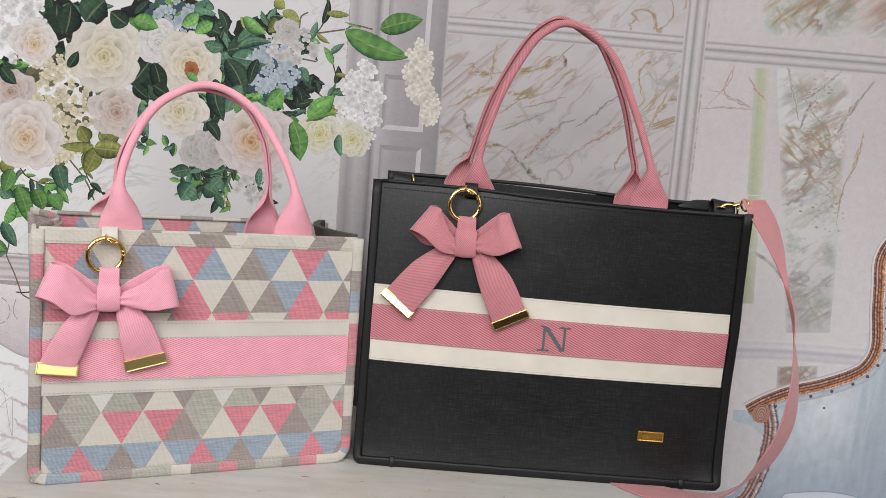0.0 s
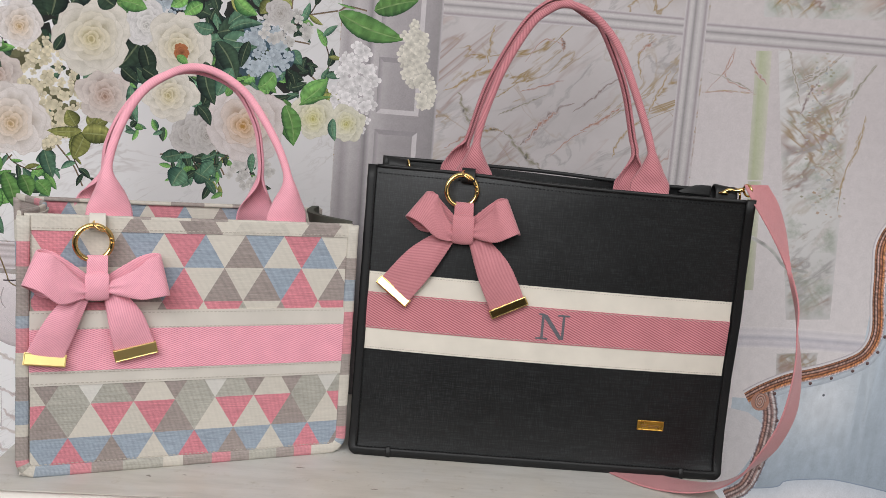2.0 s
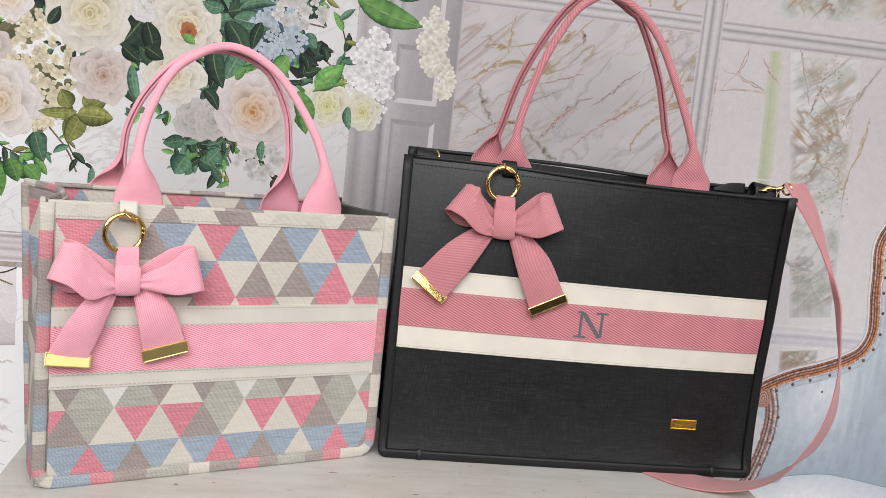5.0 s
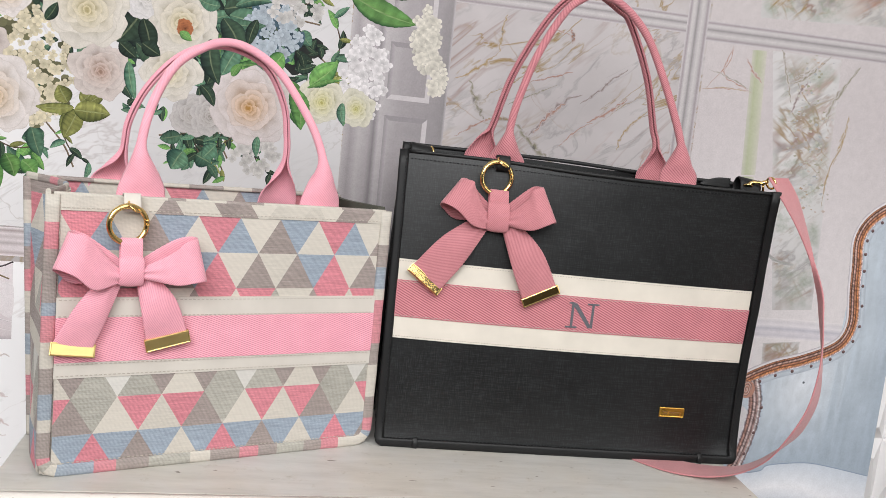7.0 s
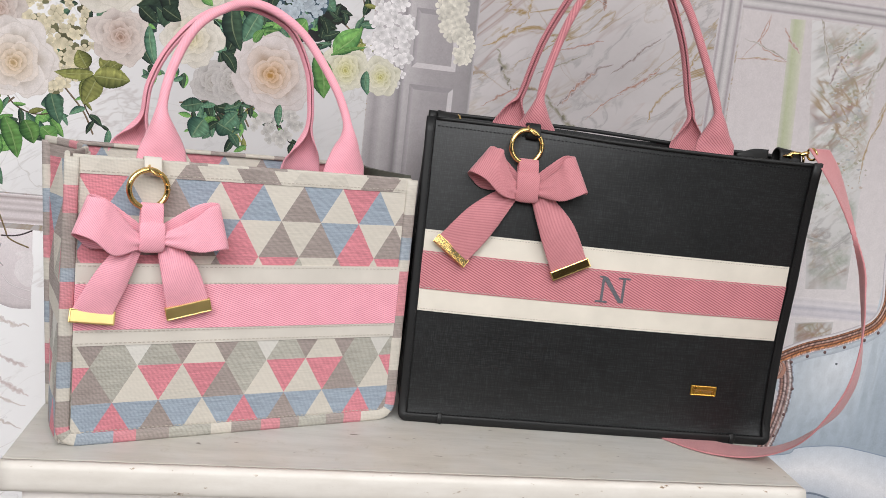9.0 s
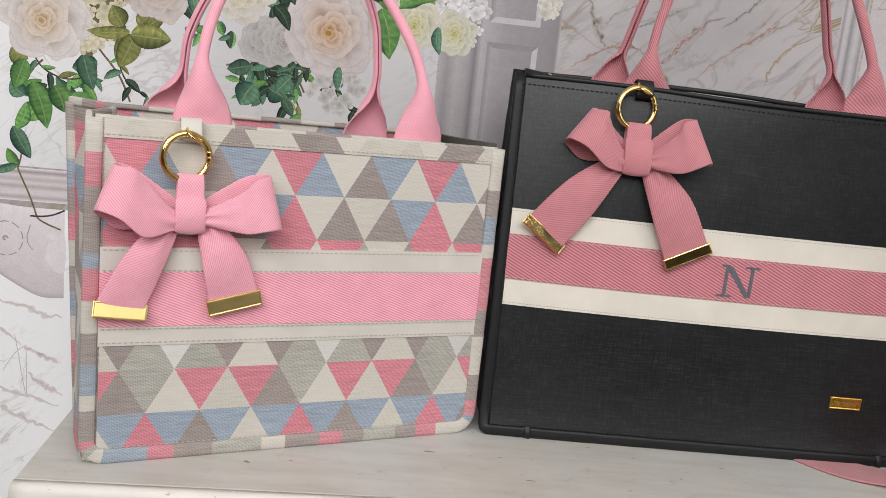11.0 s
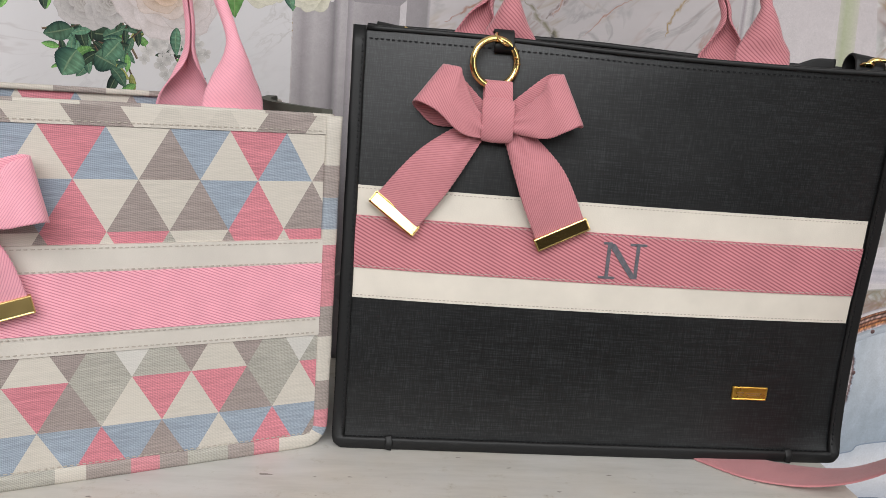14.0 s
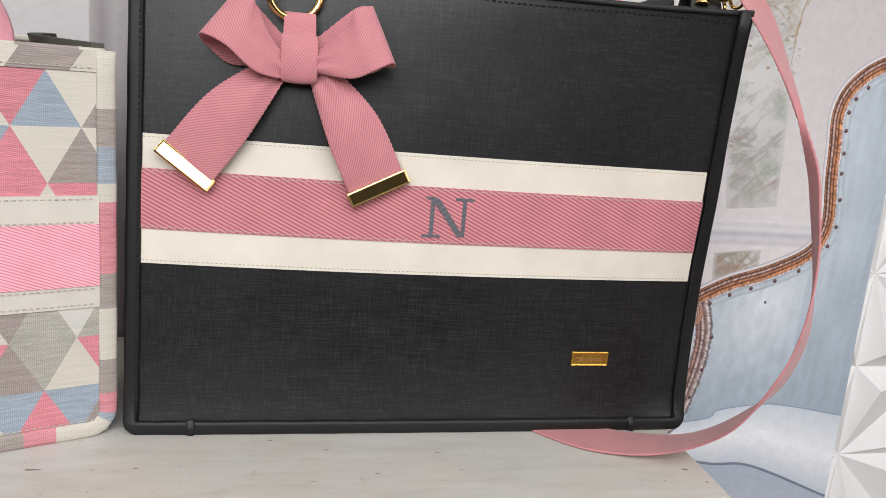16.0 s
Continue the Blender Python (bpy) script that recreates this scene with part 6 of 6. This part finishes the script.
def patterned_bag():
    bag = tagged(new("handbag"), "smaller handbag in pink, blue and grey triangle cloth with pink band", "handbag", "handbags on the table")
    Q = pink_at
    surface("front_panel", lambda u, v, o: Q(u, v, o - 0.004), -0.008, 0.297, 0.003, 0.243, 8, 6, 0.004, GREIGE, bag)
    flat_out = lambda u, z: Q(u, z, 0.0006)
    cloth("upper_cloth", triangles(0.0, 0.291, 0.1575, 0.2325), flat_out, bag, "jacquard cloth with woven triangles")
    cloth("lower_cloth", triangles(0.0, 0.291, 0.006, 0.090), lambda u, z: Q(u, z, 0.0024), bag, "jacquard cloth with woven triangles")
    surface("stripe", lambda u, v, o: Q(u, v, o + 0.0004), -0.001, 0.2915, 0.1405, 0.1585, 8, 2, 0.0030, GREIGE, bag, "greige leatherette stripe")
    surface("stripe", lambda u, v, o: Q(u, v, o + 0.0004), -0.001, 0.2915, 0.088, 0.1030, 8, 2, 0.0030, GREIGE, bag, "greige leatherette stripe")
    surface("webbing_band", lambda u, v, o: Q(u, v, o + 0.0008), -0.001, 0.2915, 0.1020, 0.1412, 8, 2, 0.0034, PINK_WEB, bag, "baby pink twill webbing band")
    # hem along the top edge
    seg = "WWWWWGWWGGWWWWWGGW"
    step = 0.303 / len(seg)
    hem = [([(-0.006 + step * i + 0.004 * (0 < i) * (-1) ** i, 0.2322), (-0.006 + step * (i + 1) + 0.004 * (i < 17) * (-1) ** (i + 1), 0.2322), (-0.006 + step * (i + 1) - 0.004 * (i < 17) * (-1) ** (i + 1), 0.2445), (-0.006 + step * i - 0.004 * (0 < i) * (-1) ** i, 0.2445)], TONES[c]) for i, c in enumerate(seg)]
    cloth("hem", hem, lambda u, z: Q(u, z, 0.0014), bag)
    edge = rim_path(lambda u, z, o: Q(u, z, o), -0.0065, 0.2965, 0.0055, 0.245, 0.013, 0.001)
    cloth_binding("binding", edge, 0.0057, 0.0030, bag, tuple(-PV), "WPGGBPWGBWGPLWWBBPGGLLWGGPGLLGPWWWWBPGWWGPPWBGWW", len(edge) - 1)
    cloth_binding("rim", [Q(-0.006, 0.245, -0.002), Q(0.1, 0.2445, -0.002), Q(0.2, 0.2445, -0.002), Q(0.296, 0.244, -0.002)], 0.0022, 0.0034, bag, tuple(-PV), seg)

    def back(u, z, o=0.0):
        f = z / 0.245
        return Q(u - 0.010 * f, z + 0.004 * f, -o, (0.098 + 0.013 * f) * (1 - 0.05 * u))

    surface("back_panel", lambda u, v, o: back(u, v, 0.0) + PV * (0.001 + o), -0.006, 0.300, 0.0, 0.243, 4, 4, 0.004, GREIGE, bag)
    cloth("lining_cloth", triangles(-0.004, 0.298, 0.02, 0.232), lambda u, z: back(u, z + 0.0115, 0.0), bag)
    cloth_binding("rim", [back(-0.008, 0.245), back(0.1, 0.2445), back(0.2, 0.2445), back(0.300, 0.244)], 0.0022, 0.0036, bag, tuple(-PV), seg[::-1])
    for s, u in ((-1, -0.010), (1, 0.297)):
        def side(a, z, o=0.0, u=u, s=s):
            f = a / 0.135
            g = z / 0.245
            p = Q(u, z).lerp(back(u, z), f)
            return p + PU * (-s * (0.022 * g ** 3 - 0.004 * (1 - g)) * math.sin(math.pi * f) + s * o)
        surface("side_panel", lambda a, z, o, side=side, s=s: side(a, z, -0.0045 + o * (1 if s < 0 else 1)), 0.0, 0.135, 0.003, 0.244, 8, 8, 0.003, GREIGE, bag)
        pieces = []
        for k in range(6):
            a0, a1 = 0.0225 * k, 0.0225 * (k + 1)
            pieces += triangles(a0, a1, 0.004, 0.245) + [([(a0, z0), (a1, z0), (a1, z1), (a0, z1)], TONES[c]) for z0, z1, c in ((0.102, 0.118, "W"), (0.118, 0.133, "G"), (0.232, 0.246, "G"))]
        cloth("side_cloth", pieces, lambda a, z, side=side: side(a, z, 0.0), bag)
        if s < 0:
            cloth_binding("rim", [side(0.135 * k / 6, 0.246) for k in range(7)], 0.0022, 0.0034, bag, (0, 0, 1), "GGWBGPGW")
        else:
            surface("side_hem", lambda a, z, o, side=side: side(a, z, o - 0.0055), 0.004, 0.131, 0.222, 0.249, 10, 3, 0.0075, OLIVE_CLOTH, bag, "dark olive cloth hem")
        cloth_binding("binding", [back(u, 0.003), back(u, 0.08), back(u, 0.16), back(u, 0.245)], 0.0046, 0.0042, bag, tuple(PU * s), "WGPWBGWPGBWG")
    surface("base_panel", lambda u, v, o: Q(u, 0.002 + o, 0, v), -0.006, 0.296, 0.0, 0.097, 4, 3, 0.003, GREIGE, bag)
    row = lambda z, o: [Q(-0.0 + 0.29 * k / 10, z, o) for k in range(11)]
    colm = lambda u, o: [Q(u, 0.012 + 0.228 * k / 10, o) for k in range(11)]
    stitches([row(0.2345, 0.0016), row(0.1565, 0.0036), row(0.1425, 0.0044), row(0.1005, 0.0044), row(0.0902, 0.0036), row(0.0125, 0.0036), colm(-0.0005, 0.0012), colm(0.2918, 0.0012)], tuple(-PV), 0.0024, 0.0014, 0.0006, 0.00035, CREAM_THREAD, bag)
    H = lambda pts: [PO + PU * u + PV * v + Vector((0, 0, z)) for u, v, z in pts]
    handle(H([(0.064, 0.0068, 0.230), (0.0635, 0.0070, 0.262), (0.0615, 0.009, 0.292), (0.072, 0.020, 0.330), (0.092, 0.034, 0.364), (0.121, 0.044, 0.385), (0.143, 0.047, 0.391), (0.165, 0.046, 0.386), (0.187, 0.039, 0.371), (0.205, 0.028, 0.346), (0.221, 0.013, 0.313), (0.230, 0.008, 0.279), (0.229, 0.0068, 0.230)]), tuple(PU), 0.0205, 0.0040, PINK_HANDLE, bag, (0.016, 0.050, True), "baby pink rolled webbing handle")
    handle(H([(0.050, 0.120, 0.228), (0.053, 0.112, 0.252), (0.059, 0.094, 0.279), (0.062, 0.085, 0.310), (0.077, 0.075, 0.345), (0.104, 0.063, 0.376), (0.140, 0.059, 0.388), (0.180, 0.060, 0.375), (0.203, 0.065, 0.342), (0.211, 0.070, 0.310), (0.213, 0.075, 0.283), (0.212, 0.100, 0.228)]), tuple(PU), 0.0205, 0.0035, PINK_HANDLE, bag, (0.016, 0.050, True), "baby pink rolled webbing handle", -1.0)
    return bag


patterned_bag()
bow(lambda x, z, o: pink_at(x, z, o + 0.0025), (0.051, 0.2235), 0.0175, (0.0545, 0.1840), 0.0098, 0.0112,
    ((0.006, 0.217), (-0.006, 0.186), (0.025, 0.1700)), ((0.107, 0.215), (0.117, 0.177), (0.091, 0.174)),
    ((-0.0045, 0.1170), (0.0290, 0.1135)), ((0.0710, 0.1165), (0.1070, 0.1250)), (0.054, 0.2465), PINK_RIBBON, GREIGE, "baby pink ribbon bow charm on gold ring, patterned bag")
